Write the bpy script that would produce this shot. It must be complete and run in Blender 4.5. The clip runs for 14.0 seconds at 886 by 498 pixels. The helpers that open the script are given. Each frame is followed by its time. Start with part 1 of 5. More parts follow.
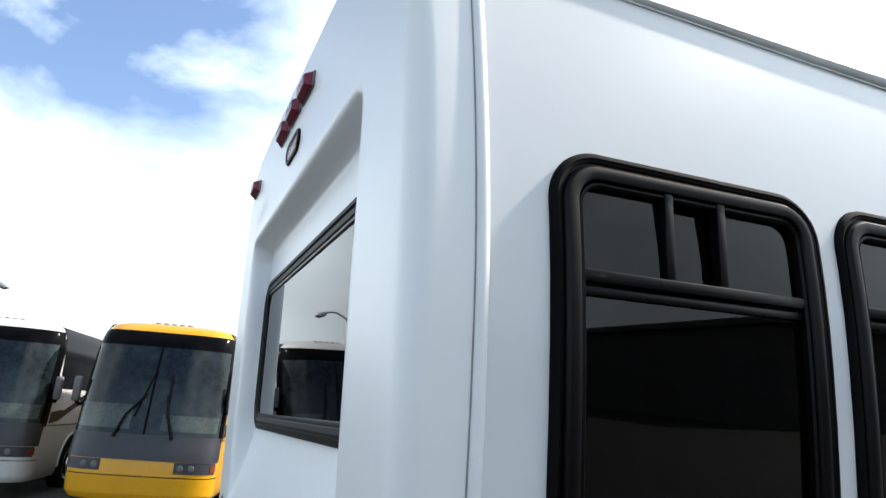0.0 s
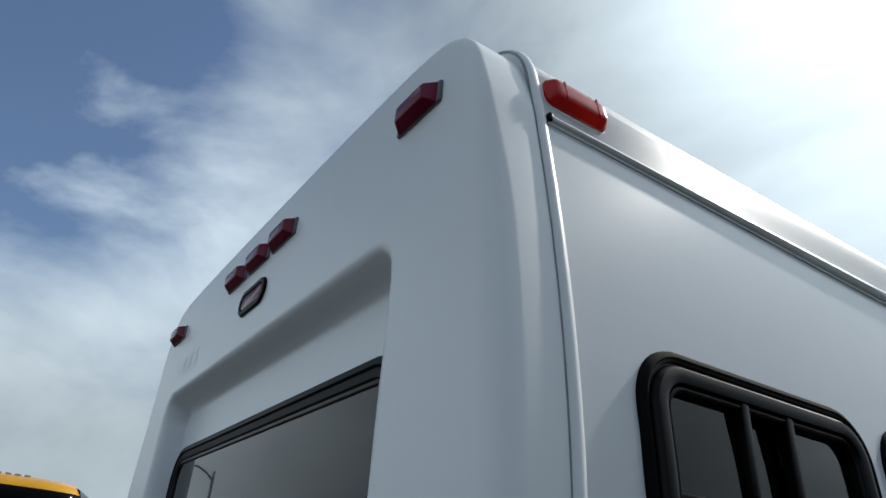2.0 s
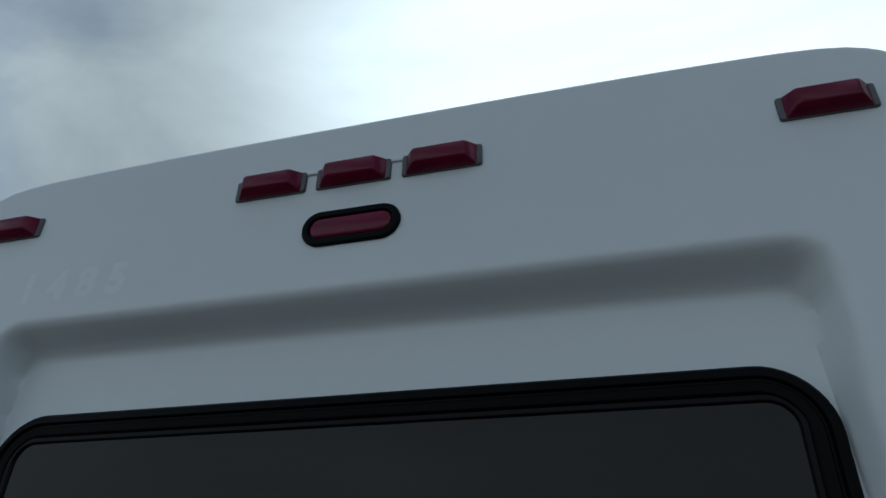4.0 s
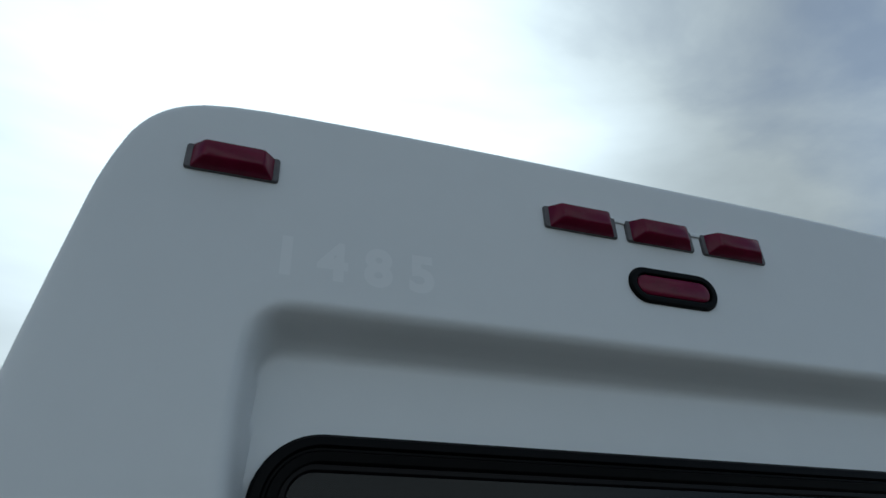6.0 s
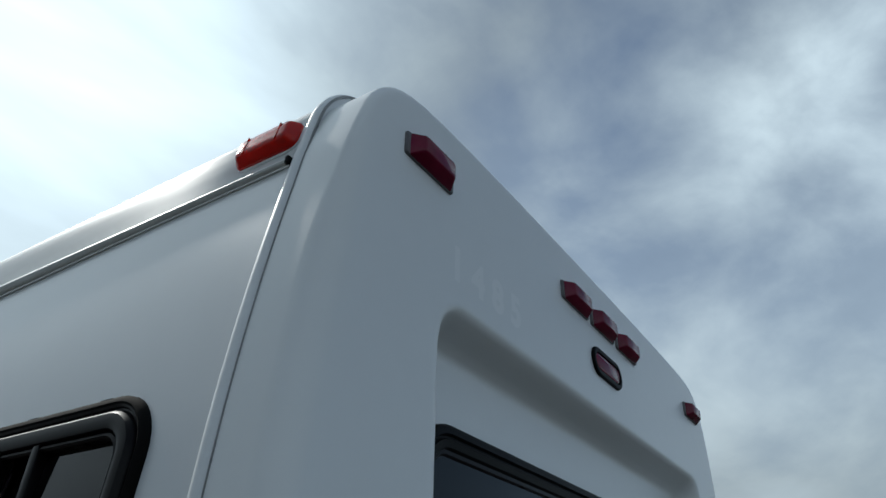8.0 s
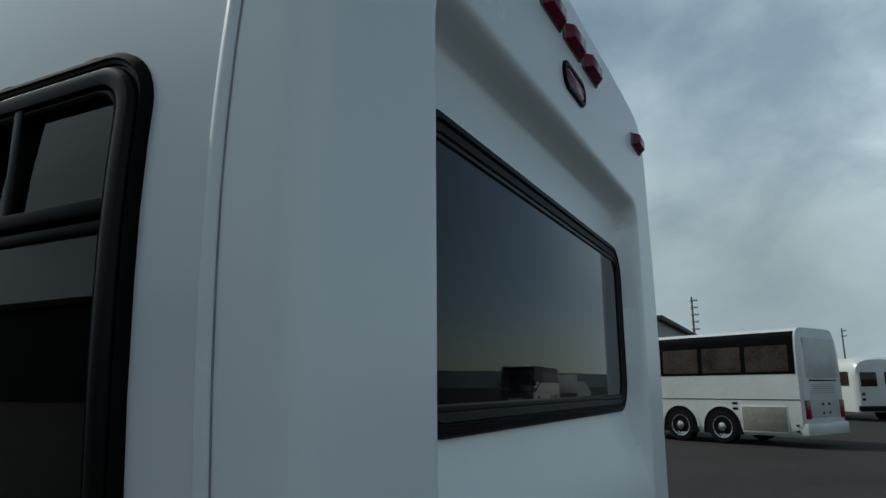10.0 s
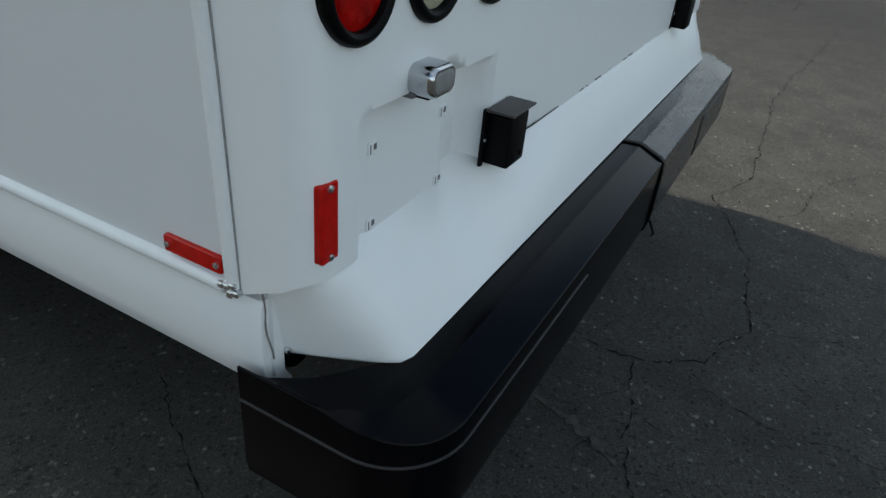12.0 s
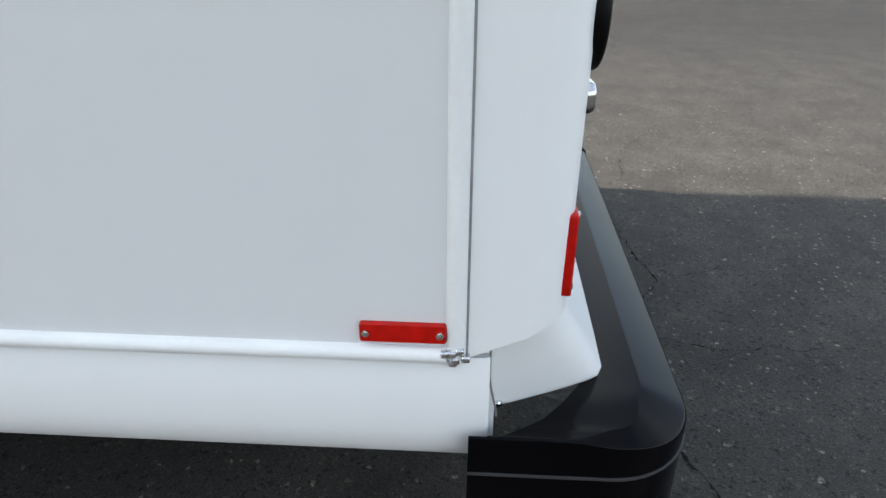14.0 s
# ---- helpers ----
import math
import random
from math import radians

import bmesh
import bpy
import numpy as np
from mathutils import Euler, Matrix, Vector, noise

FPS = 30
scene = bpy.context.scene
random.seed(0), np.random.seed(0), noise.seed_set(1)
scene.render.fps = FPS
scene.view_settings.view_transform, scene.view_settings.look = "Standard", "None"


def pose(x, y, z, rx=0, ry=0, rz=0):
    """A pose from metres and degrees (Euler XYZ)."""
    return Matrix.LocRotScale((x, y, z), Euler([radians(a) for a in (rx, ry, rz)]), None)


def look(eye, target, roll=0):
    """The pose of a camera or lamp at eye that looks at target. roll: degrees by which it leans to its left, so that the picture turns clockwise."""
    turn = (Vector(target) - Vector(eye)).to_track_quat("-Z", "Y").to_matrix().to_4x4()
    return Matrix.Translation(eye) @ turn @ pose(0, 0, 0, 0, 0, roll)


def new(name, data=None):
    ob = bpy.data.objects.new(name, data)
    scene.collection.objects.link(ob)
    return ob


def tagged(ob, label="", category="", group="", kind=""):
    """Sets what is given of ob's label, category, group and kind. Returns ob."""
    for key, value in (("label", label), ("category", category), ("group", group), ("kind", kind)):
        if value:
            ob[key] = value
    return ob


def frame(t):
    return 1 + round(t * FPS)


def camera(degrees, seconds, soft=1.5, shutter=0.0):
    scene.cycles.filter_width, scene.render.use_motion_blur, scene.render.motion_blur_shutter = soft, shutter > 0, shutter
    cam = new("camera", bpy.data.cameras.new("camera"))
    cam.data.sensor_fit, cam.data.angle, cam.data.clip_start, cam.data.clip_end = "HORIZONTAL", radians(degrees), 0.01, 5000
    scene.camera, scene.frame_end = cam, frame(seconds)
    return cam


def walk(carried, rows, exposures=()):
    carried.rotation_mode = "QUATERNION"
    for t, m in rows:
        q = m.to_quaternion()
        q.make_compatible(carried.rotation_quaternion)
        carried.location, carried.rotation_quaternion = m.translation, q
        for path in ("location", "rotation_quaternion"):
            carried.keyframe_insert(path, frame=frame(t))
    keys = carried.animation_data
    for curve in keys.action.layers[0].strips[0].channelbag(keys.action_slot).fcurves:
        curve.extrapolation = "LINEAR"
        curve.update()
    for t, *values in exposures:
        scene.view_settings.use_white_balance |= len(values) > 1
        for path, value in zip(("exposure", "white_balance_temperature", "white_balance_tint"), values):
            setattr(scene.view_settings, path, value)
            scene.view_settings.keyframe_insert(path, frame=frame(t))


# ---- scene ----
cam = camera(66.8, 14.0)
PATH = [
    (0, (2.279, -0.357, 1.806), (0.484, 0.388, 2.281), 2.3),
    (0.5, (2.292, -0.382, 1.903), (0.557, 0.278, 2.647), 2.1),
    (1, (2.265, -0.368, 1.914), (0.574, 0.34, 2.714), 1.0),
    (1.5, (2.165, -0.372, 1.912), (0.53, 0.376, 2.789), 3.4),
    (2, (1.966, -0.549, 1.909), (0.462, 0.396, 2.829), 4.2),
    (2.5, (1.697, -0.676, 1.911), (0.36, 0.445, 2.889), 7.3),
    (3, (1.338, -0.812, 1.925), (0.155, 0.363, 3.03), 7.8),
    (3.2, (1.176, -0.928, 1.905), (0.145, 0.374, 3.018), 5.8),
    (5.3, (-0.423, -1.177, 1.998), (-0.309, 0.569, 2.966), -2.0),
    (5.5, (-0.579, -1.11, 2.003), (-0.344, 0.594, 3.024), -4.0),
    (6, (-0.943, -1.069, 2.014), (-0.345, 0.528, 3.059), -2.1),
    (6.5, (-1.286, -0.954, 1.979), (-0.377, 0.451, 3.075), -0.4),
    (7, (-1.491, -0.821, 1.954), (-0.355, 0.341, 3.12), -2.9),
    (7.2, (-1.598, -0.786, 1.963), (-0.383, 0.318, 3.106), -0.6),
    (9.3, (-1.942, -0.487, 1.931), (-0.295, 0.279, 2.769), -2.6),
    (9.5, (-1.911, -0.489, 1.914), (-0.242, 0.312, 2.671), -3.0),
    (10, (-1.873, -0.496, 1.807), (-0.123, 0.385, 2.21), -0.4),
    (10.5, (-1.752, -0.442, 1.674), (0.008, 0.507, 1.606), 2.2),
    (11, (-1.73, -0.434, 1.508), (-0.014, 0.486, 1.051), 0.8),
    (11.2, (-1.734, -0.439, 1.469), (-0.044, 0.448, 0.869), 1.3),
    (11.5, (-1.736, -0.453, 1.407), (-0.085, 0.356, 0.619), 2.5),
    (12, (-1.765, -0.453, 1.308), (-0.243, 0.314, 0.262), 5.6),
    (12.3, (-1.774, -0.453, 1.269), (-0.301, 0.236, 0.105), 8.6),
    (12.5, (-1.772, -0.453, 1.254), (-0.26, 0.213, 0.126), 7.0),
    (13, (-1.769, -0.382, 1.258), (-0.145, 0.036, 0.169), -1.6),
    (13.3, (-1.809, -0.255, 1.248), (-0.12, 0.025, 0.215), -3.4),
    (13.5, (-1.838, -0.153, 1.27), (-0.147, 0.06, 0.223), -2.1),
    (14, (-1.923, 0.12, 1.267), (-0.151, 0.212, 0.345), 0.4),
]
# seconds, stops, white balance
LIGHTNESS = ((0.0, 0.66, 6850, 13), (0.4, 0.28, 6700, 13), (1.0, -0.27, 6650, 12), (1.5, -0.62, 6600, 12), (2.2, -0.63, 6550, 9), (3.0, -0.84, 6400, 7), (5.3, -0.86, 6550, 6), (6.5, -0.68, 6600, 8), (7.2, -0.77, 6400, 8),
             (9.3, -1.07, 6400, 3), (10.2, -1.11, 6400, 2), (11.0, -0.75, 6600, 2), (12.0, 0.09, 6950, 8), (12.5, 0.52, 6950, 10), (13.0, 0.91, 7450, 15), (13.5, 1.04, 7550, 16), (14.0, 1.04, 7250, 15))
walk(cam, [(t, look(e, g, r)) for t, e, g, r in PATH], LIGHTNESS)

# ---- light ----
SUN_DIR = Vector((0.035, 0.72, 0.69)).normalized()
SUN_EL = math.asin(SUN_DIR.z)
SUN_AZ = math.atan2(SUN_DIR.x, SUN_DIR.y)


def build_world():
    world = bpy.data.worlds.new("sky")
    scene.world = world
    world.use_nodes = True
    nt = world.node_tree
    nt.nodes.clear()
    n = nt.nodes.new
    link = nt.links.new
    out, bg = n("ShaderNodeOutputWorld"), n("ShaderNodeBackground")
    sky = n("ShaderNodeTexSky")
    sky.sky_type = "NISHITA"
    sky.sun_disc = False
    sky.sun_elevation, sky.sun_rotation = SUN_EL, SUN_AZ
    sky.air_density, sky.dust_density, sky.ozone_density = 1.0, 0.5, 3.0
    tc = n("ShaderNodeTexCoord")
    # thin cloud: two scales of stretched noise
    mp = n("ShaderNodeMapping")
    mp.inputs["Scale"].default_value = (1.6, 1.2, 2.6)
    mp.inputs["Rotation"].default_value = (0.25, 0.5, 0.6)
    mp.inputs["Location"].default_value = (0.35, 0.1, 0.0)
    link(tc.outputs["Generated"], mp.inputs["Vector"])
    n1 = n("ShaderNodeTexNoise")
    n1.inputs["Scale"].default_value, n1.inputs["Detail"].default_value = 0.85, 2.0
    n1.inputs["Roughness"].default_value, n1.inputs["Distortion"].default_value = 0.4, 0.2
    link(mp.outputs[0], n1.inputs["Vector"])
    ramp = n("ShaderNodeValToRGB")
    ramp.color_ramp.elements[0].position, ramp.color_ramp.elements[1].position = 0.3, 0.69
    ramp.color_ramp.elements[0].color = (0.13, 0.13, 0.13, 1)
    # fine streaks drawn out along the wind
    mp2, n2, both = n("ShaderNodeMapping"), n("ShaderNodeTexNoise"), n("ShaderNodeMix")
    mp2.inputs["Scale"].default_value = (0.45, 3.2, 5.0)
    mp2.inputs["Rotation"].default_value = (0.5, 0.35, 0.9)
    link(tc.outputs["Generated"], mp2.inputs["Vector"])
    n2.inputs["Scale"].default_value, n2.inputs["Detail"].default_value = 1.1, 7.0
    n2.inputs["Roughness"].default_value, n2.inputs["Distortion"].default_value = 0.52, 0.25
    link(mp2.outputs[0], n2.inputs["Vector"])
    both.inputs[0].default_value = 0.72
    link(n1.outputs[0], both.inputs[2])
    link(n2.outputs[0], both.inputs[3])
    # clearer sky half way up over both sides
    gap, gapr, thin = n("ShaderNodeVectorMath"), n("ShaderNodeMapRange"), n("ShaderNodeMath")
    gap.operation = "DOT_PRODUCT"
    gap.inputs[1].default_value = Vector((0.75, 0.08, 0.66)).normalized()
    both_sides = n("ShaderNodeVectorMath")
    both_sides.operation = "ABSOLUTE"
    link(tc.outputs["Generated"], both_sides.inputs[0])
    link(both_sides.outputs[0], gap.inputs[0])
    gapr.interpolation_type = "SMOOTHSTEP"
    gapr.inputs["From Min"].default_value, gapr.inputs["From Max"].default_value = 0.86, 0.99
    gapr.inputs["To Max"].default_value = 0.085
    link(gap.outputs["Value"], gapr.inputs["Value"])
    thin.operation = "SUBTRACT"
    link(both.outputs[0], thin.inputs[0])
    link(gapr.outputs[0], thin.inputs[1])
    link(thin.outputs[0], ramp.inputs[0])
    # the veil is thick and bright round the sun
    dot = n("ShaderNodeVectorMath")
    dot.operation = "DOT_PRODUCT"
    dot.inputs[1].default_value = SUN_DIR
    link(tc.outputs["Generated"], dot.inputs[0])
    near = n("ShaderNodeMapRange")
    near.interpolation_type = "SMOOTHSTEP"
    near.inputs["From Min"].default_value, near.inputs["From Max"].default_value = 0.56, 1.0
    link(dot.outputs["Value"], near.inputs["Value"])
    glow = n("ShaderNodeMath")
    glow.operation = "POWER"
    glow.inputs[1].default_value = 4.0
    link(near.outputs[0], glow.inputs[0])
    # low haze brightens the cloud towards the horizon
    sep = n("ShaderNodeSeparateXYZ")
    link(tc.outputs["Generated"], sep.inputs[0])
    haze = n("ShaderNodeMapRange")
    haze.inputs["From Min"].default_value, haze.inputs["From Max"].default_value = 0.82, 0.0
    link(sep.outputs["Z"], haze.inputs["Value"])
    cover = n("ShaderNodeMath")
    cover.operation, cover.use_clamp = "ADD", True
    link(ramp.outputs[0], cover.inputs[0])
    near2 = n("ShaderNodeMath")
    near2.operation = "MULTIPLY"
    near2.inputs[1].default_value = 0.55
    link(near.outputs[0], near2.inputs[0])
    link(near2.outputs[0], cover.inputs[1])
    cover2 = n("ShaderNodeMath")
    cover2.operation, cover2.use_clamp = "MULTIPLY_ADD", True
    cover2.inputs[1].default_value = 0.74
    link(haze.outputs[0], cover2.inputs[0])
    link(cover.outputs[0], cover2.inputs[2])
    # the cloud thins out to clear sky high on the far side from the sun
    away, high, clear, cover3 = n("ShaderNodeMapRange"), n("ShaderNodeMapRange"), n("ShaderNodeMath"), n("ShaderNodeMath")
    away.interpolation_type = high.interpolation_type = "SMOOTHSTEP"
    away.inputs["From Min"].default_value, away.inputs["From Max"].default_value = 0.0, -0.7
    away.inputs["To Max"].default_value = 0.32
    high.inputs["From Min"].default_value, high.inputs["From Max"].default_value = 0.1, 0.45
    link(sep.outputs["Y"], away.inputs["Value"])
    link(sep.outputs["Z"], high.inputs["Value"])
    clear.operation = "MULTIPLY"
    link(away.outputs[0], clear.inputs[0])
    link(high.outputs[0], clear.inputs[1])
    # a wide blue opening in the quarter behind the bus
    far, farr, fars, open_sky = n("ShaderNodeVectorMath"), n("ShaderNodeMapRange"), n("ShaderNodeMath"), n("ShaderNodeMath")
    far.operation = "DOT_PRODUCT"
    far.inputs[1].default_value = Vector((0.85, -0.42, 0.3)).normalized()
    link(tc.outputs["Generated"], far.inputs[0])
    farr.interpolation_type = "SMOOTHSTEP"
    farr.inputs["From Min"].default_value, farr.inputs["From Max"].default_value = 0.78, 0.94
    farr.inputs["To Max"].default_value = 0.85
    link(far.outputs["Value"], farr.inputs["Value"])
    fars.operation = "MULTIPLY"
    beh = n("ShaderNodeMapRange")
    beh.interpolation_type = "SMOOTHSTEP"
    beh.inputs["From Min"].default_value, beh.inputs["From Max"].default_value = -0.14, -0.34
    link(sep.outputs["Y"], beh.inputs["Value"])
    link(farr.outputs[0], fars.inputs[0])
    link(beh.outputs[0], fars.inputs[1])
    # broken blue between streaks half way up on the -x side
    rift, riftr, torn, rifts, either = n("ShaderNodeVectorMath"), n("ShaderNodeMapRange"), n("ShaderNodeMapRange"), n("ShaderNodeMath"), n("ShaderNodeMath")
    rift.operation = "DOT_PRODUCT"
    rift.inputs[1].default_value = Vector((-0.85, -0.12, 0.52)).normalized()
    link(tc.outputs["Generated"], rift.inputs[0])
    riftr.interpolation_type = torn.interpolation_type = "SMOOTHSTEP"
    riftr.inputs["From Min"].default_value, riftr.inputs["From Max"].default_value = 0.93, 0.995
    riftr.inputs["To Max"].default_value = 1.25
    link(rift.outputs["Value"], riftr.inputs["Value"])
    torn.inputs["From Min"].default_value, torn.inputs["From Max"].default_value = 0.84, 0.16
    wisp = n("ShaderNodeMix")
    wisp.inputs[0].default_value = 0.78
    link(n1.outputs[0], wisp.inputs[2])
    link(n2.outputs[0], wisp.inputs[3])
    link(wisp.outputs[0], torn.inputs["Value"])
    rifts.operation = "MULTIPLY"
    # its lower edge is a ragged bank of haze
    bank, edge, lifted = n("ShaderNodeMath"), n("ShaderNodeMapRange"), n("ShaderNodeMath")
    bank.operation = "MULTIPLY_ADD"
    bank.inputs[1].default_value = -0.35
    link(n1.outputs[0], bank.inputs[0])
    link(sep.outputs["Z"], bank.inputs[2])
    edge.interpolation_type = "SMOOTHSTEP"
    edge.inputs["From Min"].default_value, edge.inputs["From Max"].default_value = 0.14, 0.34
    link(bank.outputs[0], edge.inputs["Value"])
    lifted.operation = "MULTIPLY"
    link(riftr.outputs[0], lifted.inputs[0])
    link(edge.outputs[0], lifted.inputs[1])
    link(lifted.outputs[0], rifts.inputs[0])
    link(torn.outputs[0], rifts.inputs[1])
    either.operation = "MAXIMUM"
    link(fars.outputs[0], either.inputs[0])
    link(rifts.outputs[0], either.inputs[1])
    open_sky.operation = "MAXIMUM"
    link(either.outputs[0], open_sky.inputs[0])
    link(clear.outputs[0], open_sky.inputs[1])
    cover3.operation, cover3.use_clamp = "SUBTRACT", True
    link(cover2.outputs[0], cover3.inputs[0])
    link(open_sky.outputs[0], cover3.inputs[1])
    # cloud brightness: grey away from the sun, white beside it
    br = n("ShaderNodeMath")
    br.operation = "MULTIPLY_ADD"
    br.inputs[1].default_value, br.inputs[2].default_value = CLOUD_GLOW, CLOUD_BASE
    link(glow.outputs[0], br.inputs[0])
    # extra cloud brightness on the unseen side behind the bus, to light its rear
    back = n("ShaderNodeMapRange")
    back.inputs["From Min"].default_value, back.inputs["From Max"].default_value = 0.2, -0.7
    back.inputs["To Max"].default_value = 0.55
    link(sep.outputs["Y"], back.inputs["Value"])
    brb = n("ShaderNodeMath")
    link(br.outputs[0], brb.inputs[0])
    link(back.outputs[0], brb.inputs[1])
    br2 = n("ShaderNodeMath")
    br2.operation = "MULTIPLY_ADD"
    br2.inputs[1].default_value = CLOUD_HAZE
    link(haze.outputs[0], br2.inputs[0])
    link(brb.outputs[0], br2.inputs[2])
    streak, br3 = n("ShaderNodeMapRange"), n("ShaderNodeMath")
    streak.inputs["From Min"].default_value, streak.inputs["From Max"].default_value = 0.3, 0.7
    streak.inputs["To Min"].default_value, streak.inputs["To Max"].default_value = 0.8, 1.24
    link(n2.outputs[0], streak.inputs["Value"])
    br3.operation = "MULTIPLY"
    link(br2.outputs[0], br3.inputs[0])
    link(streak.outputs[0], br3.inputs[1])
    # brighter banks of cloud low over both sides
    bank2, bankr, lit = n("ShaderNodeVectorMath"), n("ShaderNodeMapRange"), n("ShaderNodeMath")
    bank2.operation = "DOT_PRODUCT"
    bank2.inputs[1].default_value = Vector((0.84, 0.16, 0.5)).normalized()
    link(both_sides.outputs[0], bank2.inputs[0])
    bankr.interpolation_type = "SMOOTHSTEP"
    bankr.inputs["From Min"].default_value, bankr.inputs["From Max"].default_value = 0.92, 0.995
    bankr.inputs["To Min"].default_value, bankr.inputs["To Max"].default_value = 1.0, 1.55
    link(bank2.outputs["Value"], bankr.inputs["Value"])
    lit.operation = "MULTIPLY"
    link(br3.outputs[0], lit.inputs[0])
    link(bankr.outputs[0], lit.inputs[1])
    ccol = n("ShaderNodeVectorMath")
    ccol.operation = "SCALE"
    ccol.inputs[0].default_value = (0.83, 0.99, 1.1)
    link(lit.outputs[0], ccol.inputs["Scale"])
    skys = n("ShaderNodeVectorMath")
    skys.operation = "SCALE"
    skys.inputs["Scale"].default_value = SKY_STRENGTH
    link(sky.outputs[0], skys.inputs[0])
    mix = n("ShaderNodeMix")
    mix.data_type = "RGBA"
    link(cover3.outputs[0], mix.inputs[0])
    link(skys.outputs[0], mix.inputs[6])
    link(ccol.outputs[0], mix.inputs[7])
    link(mix.outputs[2], bg.inputs[0])
    bg.inputs[1].default_value = 1.0
    link(bg.outputs[0], out.inputs[0])


SKY_STRENGTH, CLOUD_BASE, CLOUD_GLOW, CLOUD_HAZE = 0.165, 0.62, 1.35, 0.16
build_world()
sun = new("sun", bpy.data.lights.new("sun", "SUN"))
sun.data.energy, sun.data.angle, sun.data.color = 5.4, radians(2.0), (1.0, 0.97, 0.92)
sun.matrix_world = look((0, 0, 0), tuple(-SUN_DIR))


# ---- materials ----
def material(name, color, rough=0.5, metal=0.0, var=0.0, scale=6.0, bump=0.0, bump_scale=60.0, rough_var=0.0, coat=0.0,
             trans=0.0, ior=1.45, spec=0.5, tint=None, stretch=(1, 1, 1), detail=6.0, fine=0.0):
    """A Principled surface with variation at a coarse and a fine scale."""
    m = bpy.data.materials.new(name)
    m.use_nodes = True
    nt = m.node_tree
    b = nt.nodes["Principled BSDF"]
    n, link = nt.nodes.new, nt.links.new
    b.inputs["Base Color"].default_value = (*color, 1)
    b.inputs["Roughness"].default_value, b.inputs["Metallic"].default_value = rough, metal
    b.inputs["IOR"].default_value, b.inputs["Specular IOR Level"].default_value = ior, spec
    b.inputs["Coat Weight"].default_value, b.inputs["Coat Roughness"].default_value = coat, 0.06
    b.inputs["Transmission Weight"].default_value = trans
    tc, mp = n("ShaderNodeTexCoord"), n("ShaderNodeMapping")
    mp.inputs["Scale"].default_value = stretch
    link(tc.outputs["Object"], mp.inputs["Vector"])
    if var or rough_var:
        t1, t2 = n("ShaderNodeTexNoise"), n("ShaderNodeTexNoise")
        t1.inputs["Scale"].default_value, t1.inputs["Detail"].default_value = scale, detail
        t2.inputs["Scale"].default_value, t2.inputs["Detail"].default_value = scale * 14, 4.0
        link(mp.outputs[0], t1.inputs["Vector"])
        link(mp.outputs[0], t2.inputs["Vector"])
        add = n("ShaderNodeMix")
        add.inputs[0].default_value = 0.35 + fine
        link(t1.outputs[0], add.inputs[2])
        link(t2.outputs[0], add.inputs[3])
        if var:
            r = n("ShaderNodeValToRGB")
            r.color_ramp.elements[0].position, r.color_ramp.elements[1].position = 0.34, 0.66
            low = tint or tuple(c * (1 - var) for c in color)
            r.color_ramp.elements[0].color = (*low, 1)
            r.color_ramp.elements[1].color = (*[min(1, c * (1 + var * 0.5)) for c in color], 1)
            link(add.outputs[0], r.inputs[0])
            link(r.outputs[0], b.inputs["Base Color"])
        if rough_var:
            mr = n("ShaderNodeMapRange")
            mr.inputs["From Min"].default_value, mr.inputs["From Max"].default_value = 0.3, 0.7
            mr.inputs["To Min"].default_value, mr.inputs["To Max"].default_value = rough - rough_var, rough + rough_var
            link(add.outputs[0], mr.inputs["Value"])
            link(mr.outputs[0], b.inputs["Roughness"])
    if bump:
        t3, bp = n("ShaderNodeTexNoise"), n("ShaderNodeBump")
        t3.inputs["Scale"].default_value, t3.inputs["Detail"].default_value = bump_scale, 5.0
        bp.inputs["Strength"].default_value, bp.inputs["Distance"].default_value = bump, 0.004
        link(mp.outputs[0], t3.inputs["Vector"])
        link(t3.outputs[0], bp.inputs["Height"])
        link(bp.outputs[0], b.inputs["Normal"])
    return m


GELCOAT = material("white_gelcoat", (0.73, 0.75, 0.76), 0.3, spec=0.55, var=0.02, scale=1.1)
# darker white than the gelcoat: the weaker side light is in this colour
PANEL = material("white_side_panel", (0.635, 0.65, 0.665), 0.2, var=0.02, scale=0.9, bump=0.02, bump_scale=1.6, coat=0.1)
RAIL = material("rail_moulding", (0.62, 0.64, 0.63), 0.5, var=0.12, scale=12)
# roof white darkened in its colour to offset strong sun on the cove
ROOFCAP = material("toned_down_roof_edge", (0.6, 0.62, 0.62), 0.5, var=0.1, scale=2.2, spec=0.2, stretch=(1, 0.3, 1))
TRIM = material("white_trim", (0.72, 0.74, 0.75), 0.4, var=0.05, scale=9)
ALU = material("aluminium", (0.62, 0.63, 0.64), 0.25, metal=1.0, var=0.12, scale=20, rough_var=0.08)
CHROME = material("chrome", (0.5, 0.51, 0.53), 0.13, metal=1.0, var=0.1, scale=30)
RUBBER = material("black_rubber", (0.002, 0.002, 0.0023), 0.45, spec=0.1, var=0.3, scale=14, bump=0.1, bump_scale=120)
FRAME = material("black_frame", (0.0024, 0.0016, 0.0024), 0.36, spec=0.15, var=0.25, scale=9, rough_var=0.05)
BUMPER = material("black_bumper", (0.001, 0.0011, 0.002), 0.18, spec=0.1, var=0.35, scale=4, rough_var=0.04)
WORN = material("worn_bumper", (0.034, 0.036, 0.04), 0.27, spec=0.3, var=0.92, scale=4.2, rough_var=0.14, stretch=(1, 2.6, 1))
STRIPE = material("bumper_line", (0.036, 0.036, 0.039), 0.4, var=0.2, scale=30)
DARK = material("dark_underside", (0.004, 0.004, 0.004), 0.8, spec=0.08, var=0.4, scale=8)
